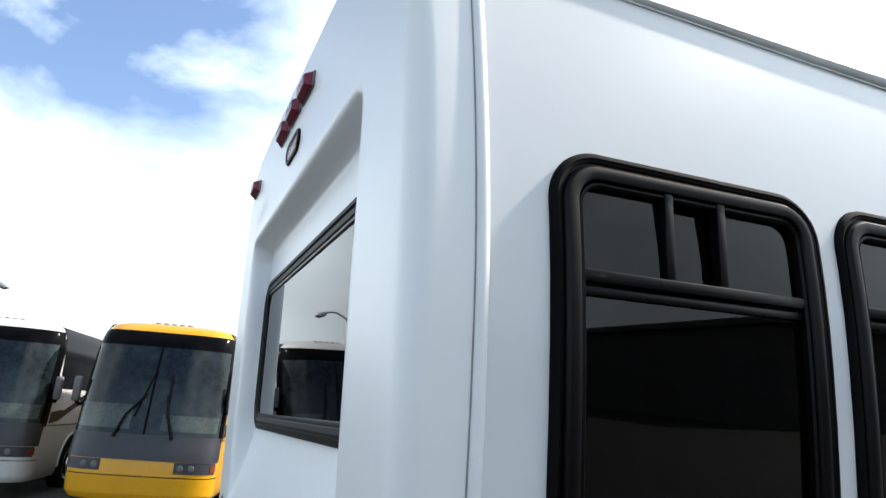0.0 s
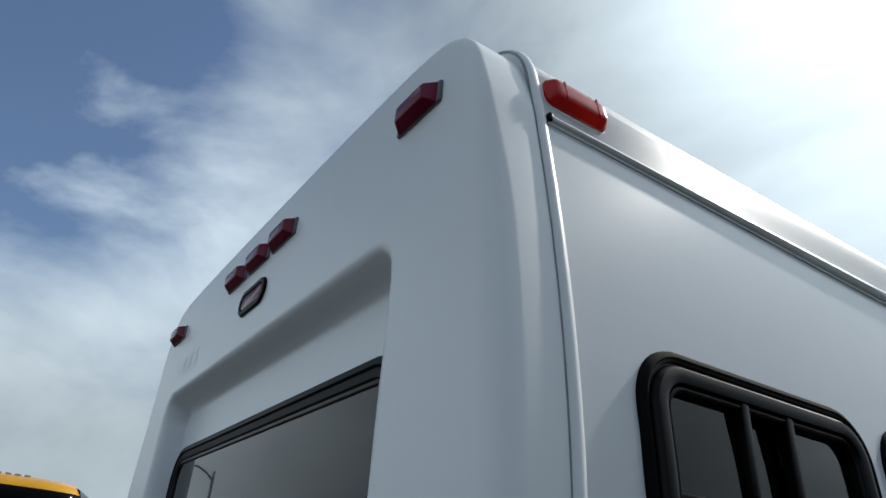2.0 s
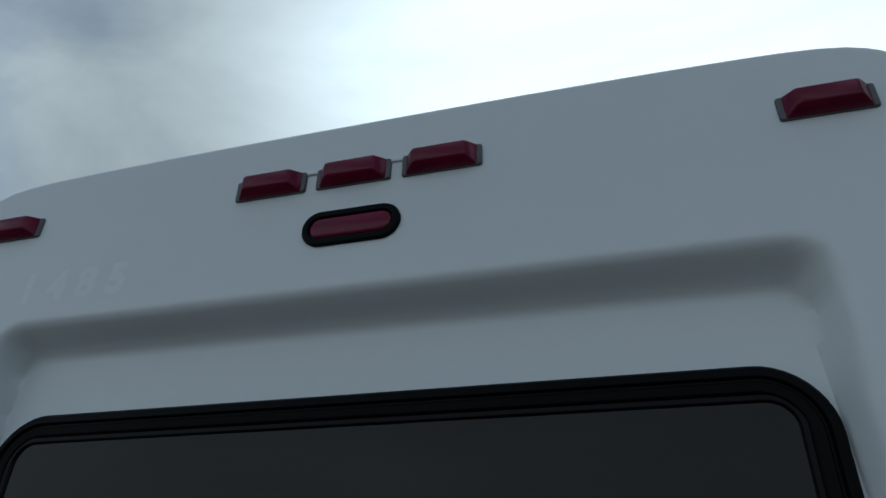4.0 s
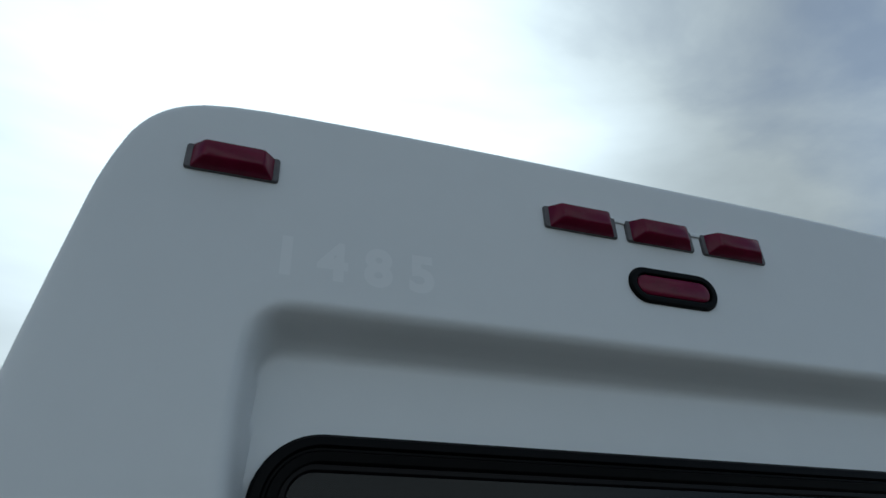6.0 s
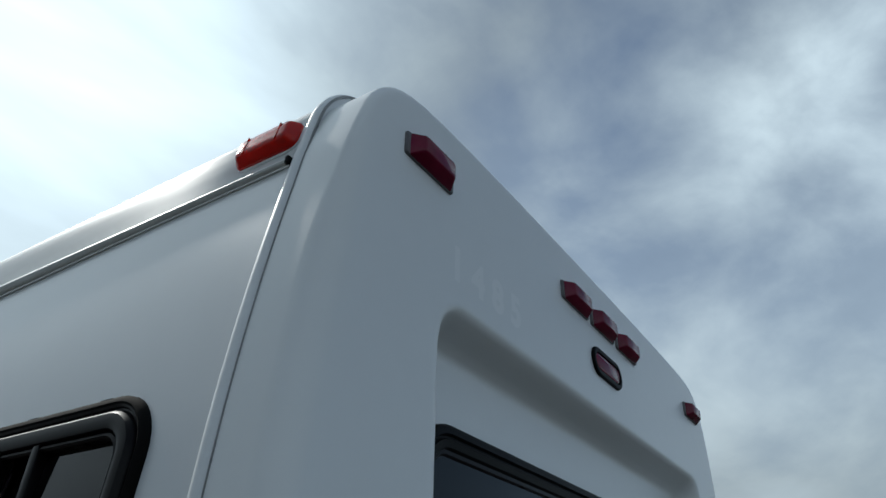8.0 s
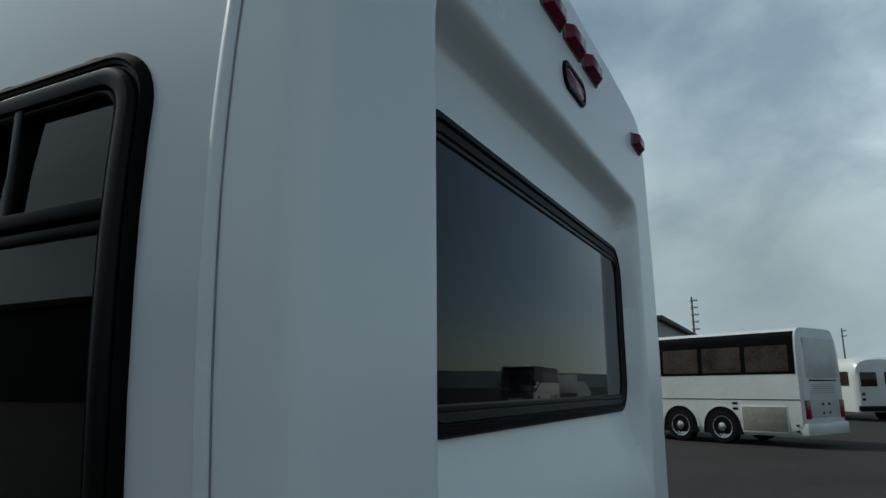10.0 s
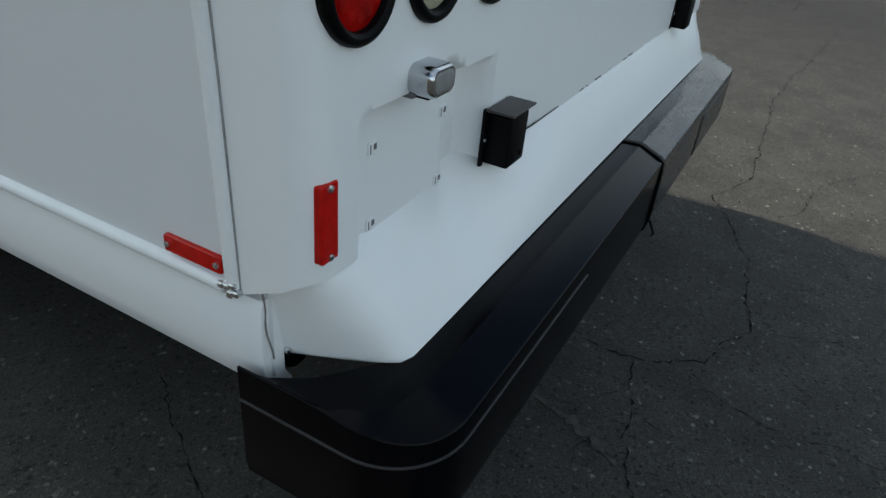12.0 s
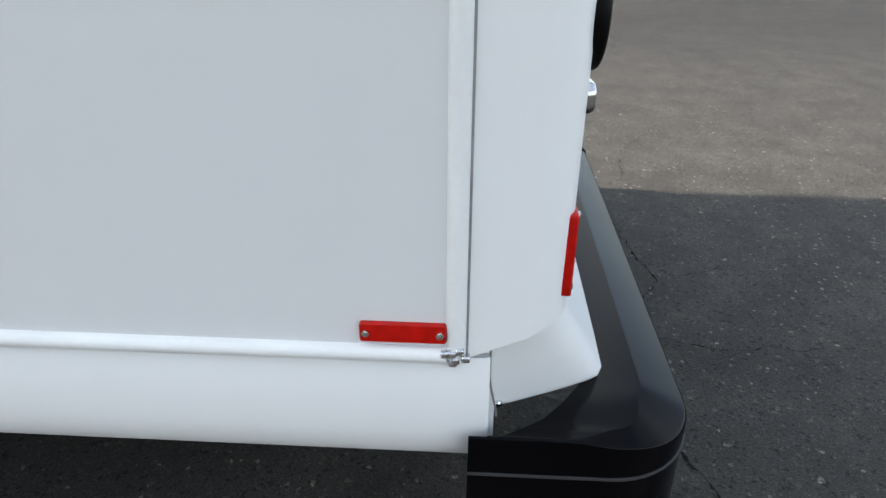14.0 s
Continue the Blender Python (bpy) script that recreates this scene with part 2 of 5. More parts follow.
REDLENS = material("red_lens", (0.3, 0.0025, 0.002), 0.25, spec=0.15, var=0.45, scale=30, bump=0.12, bump_scale=160)
MAROON = material("maroon_lens", (0.15, 0.003, 0.026), 0.2, spec=0.3, var=0.25, scale=30)
BRIGHTRED = material("red_reflector", (0.46, 0.006, 0.003), 0.25, spec=0.25, var=0.3, scale=60, bump=0.2, bump_scale=420)
LAMPRED = material("lit_red_lens", (0.55, 0.008, 0.005), 0.2, spec=0.3, var=0.15, scale=40, trans=0.4, bump=0.08, bump_scale=200)
CLEARLENS = material("clear_lens", (0.4, 0.37, 0.27), 0.25, var=0.12, scale=30, coat=0.3, bump=0.2, bump_scale=200)
BRACKET = material("brown_bracket", (0.05, 0.042, 0.037), 0.5, var=0.4, scale=20)
LAMPBASE = material("lamp_base", (0.12, 0.115, 0.12), 0.45, var=0.2, scale=30)
INK = material("black_decal", (0.012, 0.012, 0.013), 0.35)
BROWN = material("brown_decal", (0.16, 0.075, 0.04), 0.4, var=0.4, scale=40)
GOLD = material("gold_decal", (0.52, 0.47, 0.3), 0.4, var=0.3, scale=60)
# base lighter than the wall, in place of the numerals' sheen at grazing angles
GHOST = material("ghost_number", (0.79, 0.805, 0.815), 0.45, spec=0.55, var=0.02, scale=1.1)
SEALANT = material("old_sealant", (0.16, 0.155, 0.15), 0.7, var=0.5, scale=40)
JOINT = material("joint_sealant", (0.26, 0.27, 0.27), 0.6, var=0.3, scale=30)
TINT = material("tinted_glass", (0.012, 0.012, 0.014), 0.02, trans=1.0, ior=1.32)
SIDETINT = material("side_window_glass", (0.016, 0.011, 0.016), 0.02, trans=1.0, ior=1.42)
# brown panes; the mottling in the colour stands in for pale reflections
COACHGLASS = material("coach_glass", (0.042, 0.027, 0.022), 0.12, var=0.75, scale=1.1, spec=0.28, detail=3.0)
BLACKGLASS = material("black_glass", (0.0035, 0.0035, 0.0042), 0.12, spec=0.05, var=0.3, scale=2)
SHIELD = material("windshield_glass", (0.02, 0.03, 0.033), 0.05, var=0.85, scale=0.55, spec=0.4, detail=2.0)
# paler glass colour that stands in for the dash's reflection
DASHGLARE = material("dash_reflection_on_glass", (0.07, 0.088, 0.08), 0.06, var=0.7, scale=1.3, spec=0.4, detail=3.0)
YELLOW = material("yellow_paint", (0.6, 0.29, 0.006), 0.25, var=0.08, scale=1.5, coat=0.25)
COACHWHITE = material("white_coach_paint", (0.54, 0.55, 0.54), 0.3, var=0.05, scale=0.8, coat=0.2, tint=(0.46, 0.46, 0.44))
DIRTYWHITE = material("dirty_white_paint", (0.42, 0.43, 0.42), 0.4, var=0.22, scale=0.7, detail=3.0)
GREYMASK = material("grey_mask", (0.03, 0.031, 0.037), 0.4, var=0.15, scale=3)
GRILLE = material("grille_mesh", (0.17, 0.17, 0.15), 0.55, var=0.3, scale=6)
TYRE = material("tyre", (0.006, 0.006, 0.006), 0.8, spec=0.1, var=0.3, scale=20)
CONCRETE = material("grey_cladding", (0.3, 0.3, 0.29), 0.7, var=0.15, scale=1.5)
DARKWALL = material("dark_cladding", (0.06, 0.055, 0.05), 0.7, var=0.3, scale=0.8)
WOOD = material("weathered_pole", (0.16, 0.13, 0.1), 0.8, var=0.3, scale=3, stretch=(4, 4, 0.4))
STEEL = material("galvanised_steel", (0.34, 0.35, 0.36), 0.45, metal=0.7, var=0.2, scale=4)
HILL = material("far_hill", (0.1, 0.13, 0.14), 0.95, var=0.35, scale=0.012)
AMBER = material("amber_lens", (0.17, 0.035, 0.014), 0.2, coat=0.3, var=0.2, scale=30)
CRACK = material("crack", (0.011, 0.0105, 0.01), 0.95, spec=0.05, var=0.4, scale=20)


def asphalt():
    m = bpy.data.materials.new("asphalt")
    m.use_nodes = True
    nt = m.node_tree
    b = nt.nodes["Principled BSDF"]
    n, link = nt.nodes.new, nt.links.new
    tc = n("ShaderNodeTexCoord")
    big, mid, fine = n("ShaderNodeTexNoise"), n("ShaderNodeTexNoise"), n("ShaderNodeTexVoronoi")
    for node, s, d in ((big, 0.35, 5), (mid, 3.2, 8)):
        node.inputs["Scale"].default_value, node.inputs["Detail"].default_value = s, d
        link(tc.outputs["Object"], node.inputs["Vector"])
    mid.inputs["Roughness"].default_value = 0.7
    fine.inputs["Scale"].default_value = 230
    link(tc.outputs["Object"], fine.inputs["Vector"])
    chips = n("ShaderNodeTexVoronoi")
    chips.inputs["Scale"].default_value = 95
    link(tc.outputs["Object"], chips.inputs["Vector"])
    r1, r2, r3 = n("ShaderNodeValToRGB"), n("ShaderNodeValToRGB"), n("ShaderNodeValToRGB")
    r1.color_ramp.elements[0].position, r1.color_ramp.elements[1].position = 0.35, 0.7
    r1.color_ramp.elements[0].color, r1.color_ramp.elements[1].color = (0.0305, 0.0291, 0.0268, 1), (0.051, 0.0486, 0.0442, 1)
    link(big.outputs[0], r1.inputs[0])
    r2.color_ramp.elements[0].position, r2.color_ramp.elements[1].position = 0.36, 0.64
    r2.color_ramp.elements[0].color, r2.color_ramp.elements[1].color = (0.7, 0.695, 0.69, 1), (1.16, 1.155, 1.14, 1)
    link(mid.outputs[0], r2.inputs[0])
    # single stones: a few bright, some dark
    r3.color_ramp.elements[0].position, r3.color_ramp.elements[1].position = 0.03, 0.86
    r3.color_ramp.elements[0].color, r3.color_ramp.elements[1].color = (0.5, 0.5, 0.5, 1), (1.1, 1.1, 1.09, 1)
    e = r3.color_ramp.elements.new(0.2)
    e.color = (0.84, 0.84, 0.84, 1)
    e = r3.color_ramp.elements.new(0.98)
    e.color = (1.6, 1.58, 1.54, 1)
    # now and then a larger pale or dark stone
    r4, sep4, m4 = n("ShaderNodeValToRGB"), n("ShaderNodeSeparateColor"), n("ShaderNodeMix")
    r4.color_ramp.interpolation = "CONSTANT"
    r4.color_ramp.elements[0].color, r4.color_ramp.elements[1].color = (0.5, 0.5, 0.5, 1), (1, 1, 1, 1)
    r4.color_ramp.elements[1].position = 0.05
    for at, c in ((0.955, 1.4), (0.982, 2.1), (0.9955, 3.6)):
        e = r4.color_ramp.elements.new(at)
        e.color = (c, c * 0.99, c * 0.96, 1)
    link(chips.outputs["Color"], sep4.inputs[0])
    link(sep4.outputs[1], r4.inputs[0])
    m4.data_type, m4.blend_type, m4.clamp_result = "RGBA", "MULTIPLY", False
    m4.inputs[0].default_value = 1.0
    link(r4.outputs[0], m4.inputs[7])
    sepc = n("ShaderNodeSeparateColor")
    link(fine.outputs["Color"], sepc.inputs[0])
    link(sepc.outputs[0], r3.inputs[0])
    m1, m2 = n("ShaderNodeMix"), n("ShaderNodeMix")
    for k in (m1, m2):
        k.data_type, k.blend_type = "RGBA", "MULTIPLY"
        k.inputs[0].default_value = 1.0
        k.clamp_result = False
    link(r1.outputs[0], m1.inputs[6])
    link(r2.outputs[0], m1.inputs[7])
    link(m1.outputs[2], m2.inputs[6])
    link(r3.outputs[0], m2.inputs[7])
    # the asphalt is coloured darker further across the yard, with an uneven edge
    sx, mr, wob, m3 = n("ShaderNodeSeparateXYZ"), n("ShaderNodeMapRange"), n("ShaderNodeMath"), n("ShaderNodeMix")
    link(tc.outputs["Object"], sx.inputs[0])
    wob.operation = "MULTIPLY_ADD"
    wob.inputs[1].default_value = 5.0
    link(big.outputs[0], wob.inputs[0])
    link(sx.outputs["X"], wob.inputs[2])
    mr.inputs["From Min"].default_value, mr.inputs["From Max"].default_value = 4.5, 9.5
    link(wob.outputs[0], mr.inputs["Value"])
    m3.data_type, m3.blend_type, m3.clamp_result = "RGBA", "MULTIPLY", False
    m3.inputs[7].default_value = (0.44, 0.425, 0.42, 1)
    link(mr.outputs[0], m3.inputs[0])
    link(m2.outputs[2], m4.inputs[6])
    link(m4.outputs[2], m3.inputs[6])
    link(m3.outputs[2], b.inputs["Base Color"])
    b.inputs["Roughness"].default_value = 0.9
    b.inputs["Specular IOR Level"].default_value = 0.3
    bp, h = n("ShaderNodeBump"), n("ShaderNodeMath")
    h.operation = "ADD"
    link(fine.outputs["Distance"], h.inputs[0])
    link(mid.outputs[0], h.inputs[1])
    bp.inputs["Strength"].default_value, bp.inputs["Distance"].default_value = 0.4, 0.004
    link(h.outputs[0], bp.inputs["Height"])
    link(bp.outputs[0], b.inputs["Normal"])
    return m


ASPHALT = asphalt()


# ---- mesh helpers ----
def part(name, bm, mat, parent=None, label="", sharp=35.0, fix=True):
    """Links a bmesh as one mesh object, under a thing or a part if one is given."""
    if fix:
        bmesh.ops.recalc_face_normals(bm, faces=bm.faces)
    me = bpy.data.meshes.new(name)
    bm.to_mesh(me)
    bm.free()
    me.materials.append(mat)
    me.polygons.foreach_set("use_smooth", [True] * len(me.polygons))
    me.set_sharp_from_angle(angle=radians(sharp))
    ob = new(name, me)
    if parent is not None:
        ob.parent = parent
    if label:
        ob["label"] = label
    return ob


def thing(name, m, label, category, group="", kind=""):
    ob = new(name)
    ob.matrix_world = m
    ob.empty_display_size = 0.1
    return tagged(ob, label, category, group, kind)


def add_box(bm, x0, x1, y0, y1, z0, z1, bevel=0.0, seg=2):
    vs = [bm.verts.new((x, y, z)) for x in (x0, x1) for y in (y0, y1) for z in (z0, z1)]
    quads = ((0, 1, 3, 2), (4, 6, 7, 5), (0, 4, 5, 1), (2, 3, 7, 6), (0, 2, 6, 4), (1, 5, 7, 3))
    fs = [bm.faces.new([vs[i] for i in q]) for q in quads]
    if bevel:
        es = list({e for f in fs for e in f.edges})
        bmesh.ops.bevel(bm, geom=es, offset=bevel, segments=seg, profile=0.5, affect="EDGES")


def box(*a, **k):
    bm = bmesh.new()
    add_box(bm, *a, **k)
    return bm


def loft(bm, loops, ring=True, caps=True, torus=False):
    """Joins equal loops of points by quads. ring: each loop is closed; torus: the last loop meets the first."""
    rows = [[bm.verts.new(p) for p in lp] for lp in loops]
    k = len(rows[0])
    pairs = list(zip(rows, rows[1:])) + ([(rows[-1], rows[0])] if torus else [])
    for a, b in pairs:
        for i in range(k if ring else k - 1):
            j = (i + 1) % k
            bm.faces.new((a[i], a[j], b[j], b[i]))
    if caps and ring and not torus:
        bm.faces.new(rows[0][::-1])
        bm.faces.new(rows[-1])
    return rows


def rrect(w, h, r, n=7):
    """A rounded rectangle about the origin."""
    r = max(1e-4, min(r, w / 2 - 1e-5, h / 2 - 1e-5))
    pts = []
    for cx, cy, a0 in ((w / 2 - r, h / 2 - r, 0), (-w / 2 + r, h / 2 - r, 90), (-w / 2 + r, -h / 2 + r, 180), (w / 2 - r, -h / 2 + r, 270)):
        for i in range(n + 1):
            a = radians(a0 + 90 * i / n)
            pts.append((cx + r * math.cos(a), cy + r * math.sin(a)))
    return pts


def plate(place, w, h, r, steps, n=7):
    """A solid of stacked rounded rectangles: steps are (inset, out); place(u, v, out) gives the point."""
    bm = bmesh.new()
    loft(bm, [[place(u, v, d) for u, v in rrect(w - 2 * i, h - 2 * i, r - i, n)] for i, d in steps])
    return bm


def cut_sides(pts, n, k):
    """Adds k - 1 points to each straight side of a rounded rectangle with n steps a corner."""
    out = []
    for i, p in enumerate(pts):
        out.append(p)
        if k > 1 and i % (n + 1) == n:
            q = pts[(i + 1) % len(pts)]
            out += [(p[0] + (q[0] - p[0]) * j / k, p[1] + (q[1] - p[1]) * j / k) for j in range(1, k)]
    return out


def ring_frame(place, w, h, r, steps, n=8, cuts=1):
    """A frame: the section given by steps (inset, out) swept round a rounded rectangle."""
    bm = bmesh.new()
    loft(bm, [[place(u, v, d) for u, v in cut_sides(rrect(w - 2 * i, h - 2 * i, max(r - i, 0.012), n), n, cuts)] for i, d in steps], torus=True)
    return bm


def lathe(place, steps, n=28, hollow=False):
    """A turned solid: steps are (radius, out)."""
    bm = bmesh.new()
    loft(bm, [[place(r * math.cos(2 * math.pi * i / n), r * math.sin(2 * math.pi * i / n), d) for i in range(n)] for r, d in steps], torus=hollow)
    return bm


def tube(bm, pts, r, n=8):
    """A round bar along points; r may be a list."""
    rs = r if isinstance(r, (list, tuple)) else [r] * len(pts)
    loops = []
    for i, p in enumerate(pts):
        p = Vector(p)
        t = (Vector(pts[min(i + 1, len(pts) - 1)]) - Vector(pts[max(i - 1, 0)])).normalized()
        a = t.orthogonal().normalized() if i == 0 else (a - t * a.dot(t)).normalized()
        b = t.cross(a)
        loops.append([p + rs[i] * (a * math.cos(2 * math.pi * k / n) + b * math.sin(2 * math.pi * k / n)) for k in range(n)])
    loft(bm, loops)


def smooth(x):
    x = min(1.0, max(0.0, x))
    return x * x * (3 - 2 * x)


def lerp_table(x, table):
    for (x0, y0), (x1, y1) in zip(table, table[1:]):
        if x <= x1:
            return y0 + (y1 - y0) * max(0.0, (x - x0)) / (x1 - x0)
    return table[-1][1]


# ---- ground ----
def ground_z(x, y=0.0):
    """The yard falls gently away on the -x side, and tilts where the coaches stand."""
    return -0.2 * smooth((-x - 2.5) / 7.5) - 0.034 * max(-14.0, min(14.0, y)) * smooth((-x - 6.0) / 4.0)


def build_ground():
    bm = bmesh.new()
    xs = [-3000, -600, -150, -60, -30, -20, -15, -12, -11, -10, -9, -8, -7, -6, -5, -4, -3, 0, 10, 30, 80, 300, 3000]
    ys = [-3000, -300, -60, -20, -14, 0, 14, 20, 60, 300, 3000]
    rows = [[bm.verts.new((x, y, ground_z(x, y))) for y in ys] for x in xs]
    for a, b in zip(rows, rows[1:]):
        for i in range(len(ys) - 1):
            bm.faces.new((a[i], b[i], b[i + 1], a[i + 1]))
    ob = part("ground", bm, ASPHALT, fix=False)
    tagged(ob, "old grey-brown asphalt yard with cracks and loose grit", "asphalt", kind="structure")


def crack_line(bm, ways, width, rng):
    """A jagged ribbon between a few way points, laid just above the asphalt."""
    pts = []
    for (x0, y0), (x1, y1) in zip(ways, ways[1:]):
        k = max(2, int(math.hypot(x1 - x0, y1 - y0) / 0.016))
        nx, ny = -(y1 - y0), x1 - x0
        d = math.hypot(nx, ny)
        off = 0.0
        for i in range(k):
            f = i / k
            off = 0.75 * off + rng.uniform(-0.011, 0.011)
            o = off * math.sin(math.pi * f)
            pts.append((x0 + (x1 - x0) * f + nx / d * o, y0 + (y1 - y0) * f + ny / d * o))
    pts.append(ways[-1])
    left, right = [], []
    for i, (x, y) in enumerate(pts):
        a, b = pts[max(i - 1, 0)], pts[min(i + 1, len(pts) - 1)]
        tx, ty = b[0] - a[0], b[1] - a[1]
        d = math.hypot(tx, ty) or 1
        w = width * 0.72 * rng.uniform(0.05, 1.0) ** 1.5 * (2.0 if rng.random() < 0.06 else 1) * (0.35 if i in (0, len(pts) - 1) else 1)
        z = ground_z(x, y) + 0.003
        left.append(bm.verts.new((x - ty / d * w, y + tx / d * w, z)))
        right.append(bm.verts.new((x + ty / d * w, y - tx / d * w, z)))
    for i in range(len(pts) - 1):
        bm.faces.new((left[i], right[i], right[i + 1], left[i + 1]))


def build_cracks():
    rng = random.Random(7)
    bm = bmesh.new()
    main = ((6.0, -0.6), (4.4, -0.45), (3.1, -0.32), (2.3, -0.36), (1.65, -0.39), (1.3, -0.26), (1.06, -0.38), (0.78, -0.5), (0.55, -0.52),
            (0.31, -0.57), (0.05, -0.47), (-0.05, -0.32), (-0.06, -0.14), (0.0, 0.15))
    crack_line(bm, main, 0.0052, rng)
    for x0, y0, x1, y1 in ((0.64, -0.49, 0.62, -0.68), (0.19, -0.53, 0.3, -0.4), (-0.03, -0.43, -0.18, -0.55), (-0.16, -0.32, -0.34, -0.19), (-0.34, -0.19, -0.35, -0.05), (-0.34, -0.19, -0.44, -0.27),
                           (-0.44, -0.27, -0.62, -0.3), (-0.29, -0.35, -0.45, -0.5), (0.8, -0.5, 0.95, -0.68), (1.2, -0.3, 1.3, -0.1), (-0.06, -0.14, 0.16, -0.2), (-0.45, -0.5, -0.72, -0.62)):
        crack_line(bm, ((x0, y0), ((x0 + x1) / 2 + rng.uniform(-0.03, 0.03), (y0 + y1) / 2 + rng.uniform(-0.03, 0.03)), (x1, y1)), 0.0017, rng)
    crack_line(bm, ((-0.02, -0.44), (-0.1, -0.56), (-0.13, -0.72), (-0.1, -1.0)), 0.003, rng)
    crack_line(bm, ((-0.07, -0.28), (-0.3, -0.34), (-0.47, -0.37), (-0.67, -0.47), (-1.0, -0.55), (-1.4, -0.62)), 0.005, rng)
    crack_line(bm, ((-0.9, 0.8), (-1.0, 0.65), (-1.1, 0.45), (-1.2, 0.3), (-1.5, 0.25)), 0.004, rng)
    crack_line(bm, ((1.1, -0.35), (1.35, -0.62), (1.8, -0.7), (2.2, -0.95)), 0.003, rng)
    crack_line(bm, ((0.31, -0.57), (0.42, -0.85), (0.3, -1.2)), 0.0025, rng)
    # a loose net of fine cracks round about
    for _ in range(26):
        x, y = rng.uniform(-1.6, 7.0), rng.uniform(-2.6, 1.5)
        a = rng.uniform(0, 6.28)
        ways = [(x, y)]
        for _ in range(rng.randint(3, 6)):
            a += rng.uniform(-0.9, 0.9)
            s = rng.uniform(0.08, 0.35)
            ways.append((ways[-1][0] + s * math.cos(a), ways[-1][1] + s * math.sin(a)))
        crack_line(bm, ways, rng.uniform(0.0009, 0.0018), rng)
    for _ in range(22):
        x, y = rng.uniform(5.0, 20.0), rng.uniform(-9, 4)
        a = rng.uniform(0, 6.28)
        ways = [(x, y)]
        for _ in range(rng.randint(3, 6)):
            a += rng.uniform(-0.8, 0.8)
            ways.append((ways[-1][0] + 0.6 * math.cos(a), ways[-1][1] + 0.6 * math.sin(a)))
        crack_line(bm, ways, rng.uniform(0.004, 0.009), rng)
    ob = part("asphalt_cracks", bm, CRACK, fix=False)
    tagged(ob, "thin dark branching cracks in the asphalt", "cracks", kind="stuff")
    # pale scrape on the asphalt
    bm = bmesh.new()
    crack_line(bm, ((-0.355, -0.02), (-0.4, -0.14), (-0.44, -0.27), (-0.5, -0.36)), 0.024, rng)
    ob = part("asphalt_scrape", bm, material("scrape", (0.052, 0.047, 0.042), 0.9, var=0.6, scale=40), fix=False)
    tagged(ob, "pale scrape mark on the asphalt", "scrape", kind="stuff")
    # grit
    bm = bmesh.new()
    for _ in range(1500):
        x, y = rng.uniform(-2.2, 3.6), rng.uniform(-2.0, 0.9)
        s = rng.uniform(0.0012, 0.0038) * (1.6 if rng.random() < 0.06 else 1)
        m = Matrix.Translation((x, y, s * 0.4)) @ Euler((rng.random() * 6, rng.random() * 6, rng.random() * 6)).to_matrix().to_4x4()
        vs = [bm.verts.new(m @ Vector(v) ) for v in ((s, 0, 0), (-s, 0, 0), (0, s * 0.8, 0), (0, -s * 0.8, 0), (0, 0, s * 0.7), (0, 0, -s * 0.7))]
        for a, b, c in ((0, 2, 4), (2, 1, 4), (1, 3, 4), (3, 0, 4), (2, 0, 5), (1, 2, 5), (3, 1, 5), (0, 3, 5)):
            bm.faces.new((vs[a], vs[b], vs[c]))
    ob = part("loose_grit", bm, material("grit", (0.13, 0.122, 0.115), 0.85, var=0.85, scale=60), fix=False)
    tagged(ob, "small pale stones scattered on the asphalt", "grit", kind="stuff")


build_ground()
build_cracks()

# ---- the shuttle bus ----
SEAM_Y, END_Y, WALL_Z, TOP_Z = 0.125, 6.4, 0.80, 3.0
OUTLINE = ((0.0, 1.22), (0.75, 1.221), (1.05, 1.226), (1.4, 1.2385), (1.6, 1.249), (1.8, 1.2605), (1.95, 1.265), (2.05, 1.2655), (2.15, 1.262), (2.25, 1.2555), (2.36, 1.245), (2.47, 1.2315), (2.57, 1.2165),
           (2.65, 1.203), (2.75, 1.186), (2.81, 1.171), (2.875, 1.15), (2.915, 1.127), (2.95, 1.09), (2.972, 1.045), (2.985, 0.99))


# the roof's own edge: an almost upright cove that turns over late
COVE = ((2.735, 1.188), (2.775, 1.179), (2.815, 1.171), (2.85, 1.164), (2.88, 1.156), (2.907, 1.145), (2.932, 1.129), (2.953, 1.107), (2.971, 1.081), (2.985, 1.048), (2.996, 1.015), (3.003, 0.985))


def edge_r(z):
    return 0.05 - 0.03 * smooth((z - 2.45) / 0.4)


def half_width(z):
    return lerp_table(z, OUTLINE)


def outline(z0, n_side, steps_top=26):
    """The body's outline in x and z, from the bottom on -x over the roof to the bottom on +x, with outward normals."""
    zs = [z0 + (2.45 - z0) * i / n_side for i in range(n_side)] + [2.45 + (2.985 - 2.45) * i / 44 for i in range(45)]
    left = [(-half_width(z), z) for z in zs]
    top = [(-0.99 + 1.98 * i / steps_top, TOP_Z - 0.015 * (abs(-0.99 + 1.98 * i / steps_top) / 0.99) ** 3) for i in range(1, steps_top)]
    pts = left + top + [(-x, z) for x, z in left[::-1]]
    for _ in range(2):
        pts = [pts[0]] + [((a[0] + 2 * b[0] + c[0]) / 4, (a[1] + 2 * b[1] + c[1]) / 4) for a, b, c in zip(pts, pts[1:], pts[2:])] + [pts[-1]]
    out = []
    for i, p in enumerate(pts):
        a, b = pts[max(i - 1, 0)], pts[min(i + 1, len(pts) - 1)]
        d = math.hypot(b[0] - a[0], b[1] - a[1])
        out.append((p[0], p[1], -(b[1] - a[1]) / d, (b[0] - a[0]) / d))
    return out


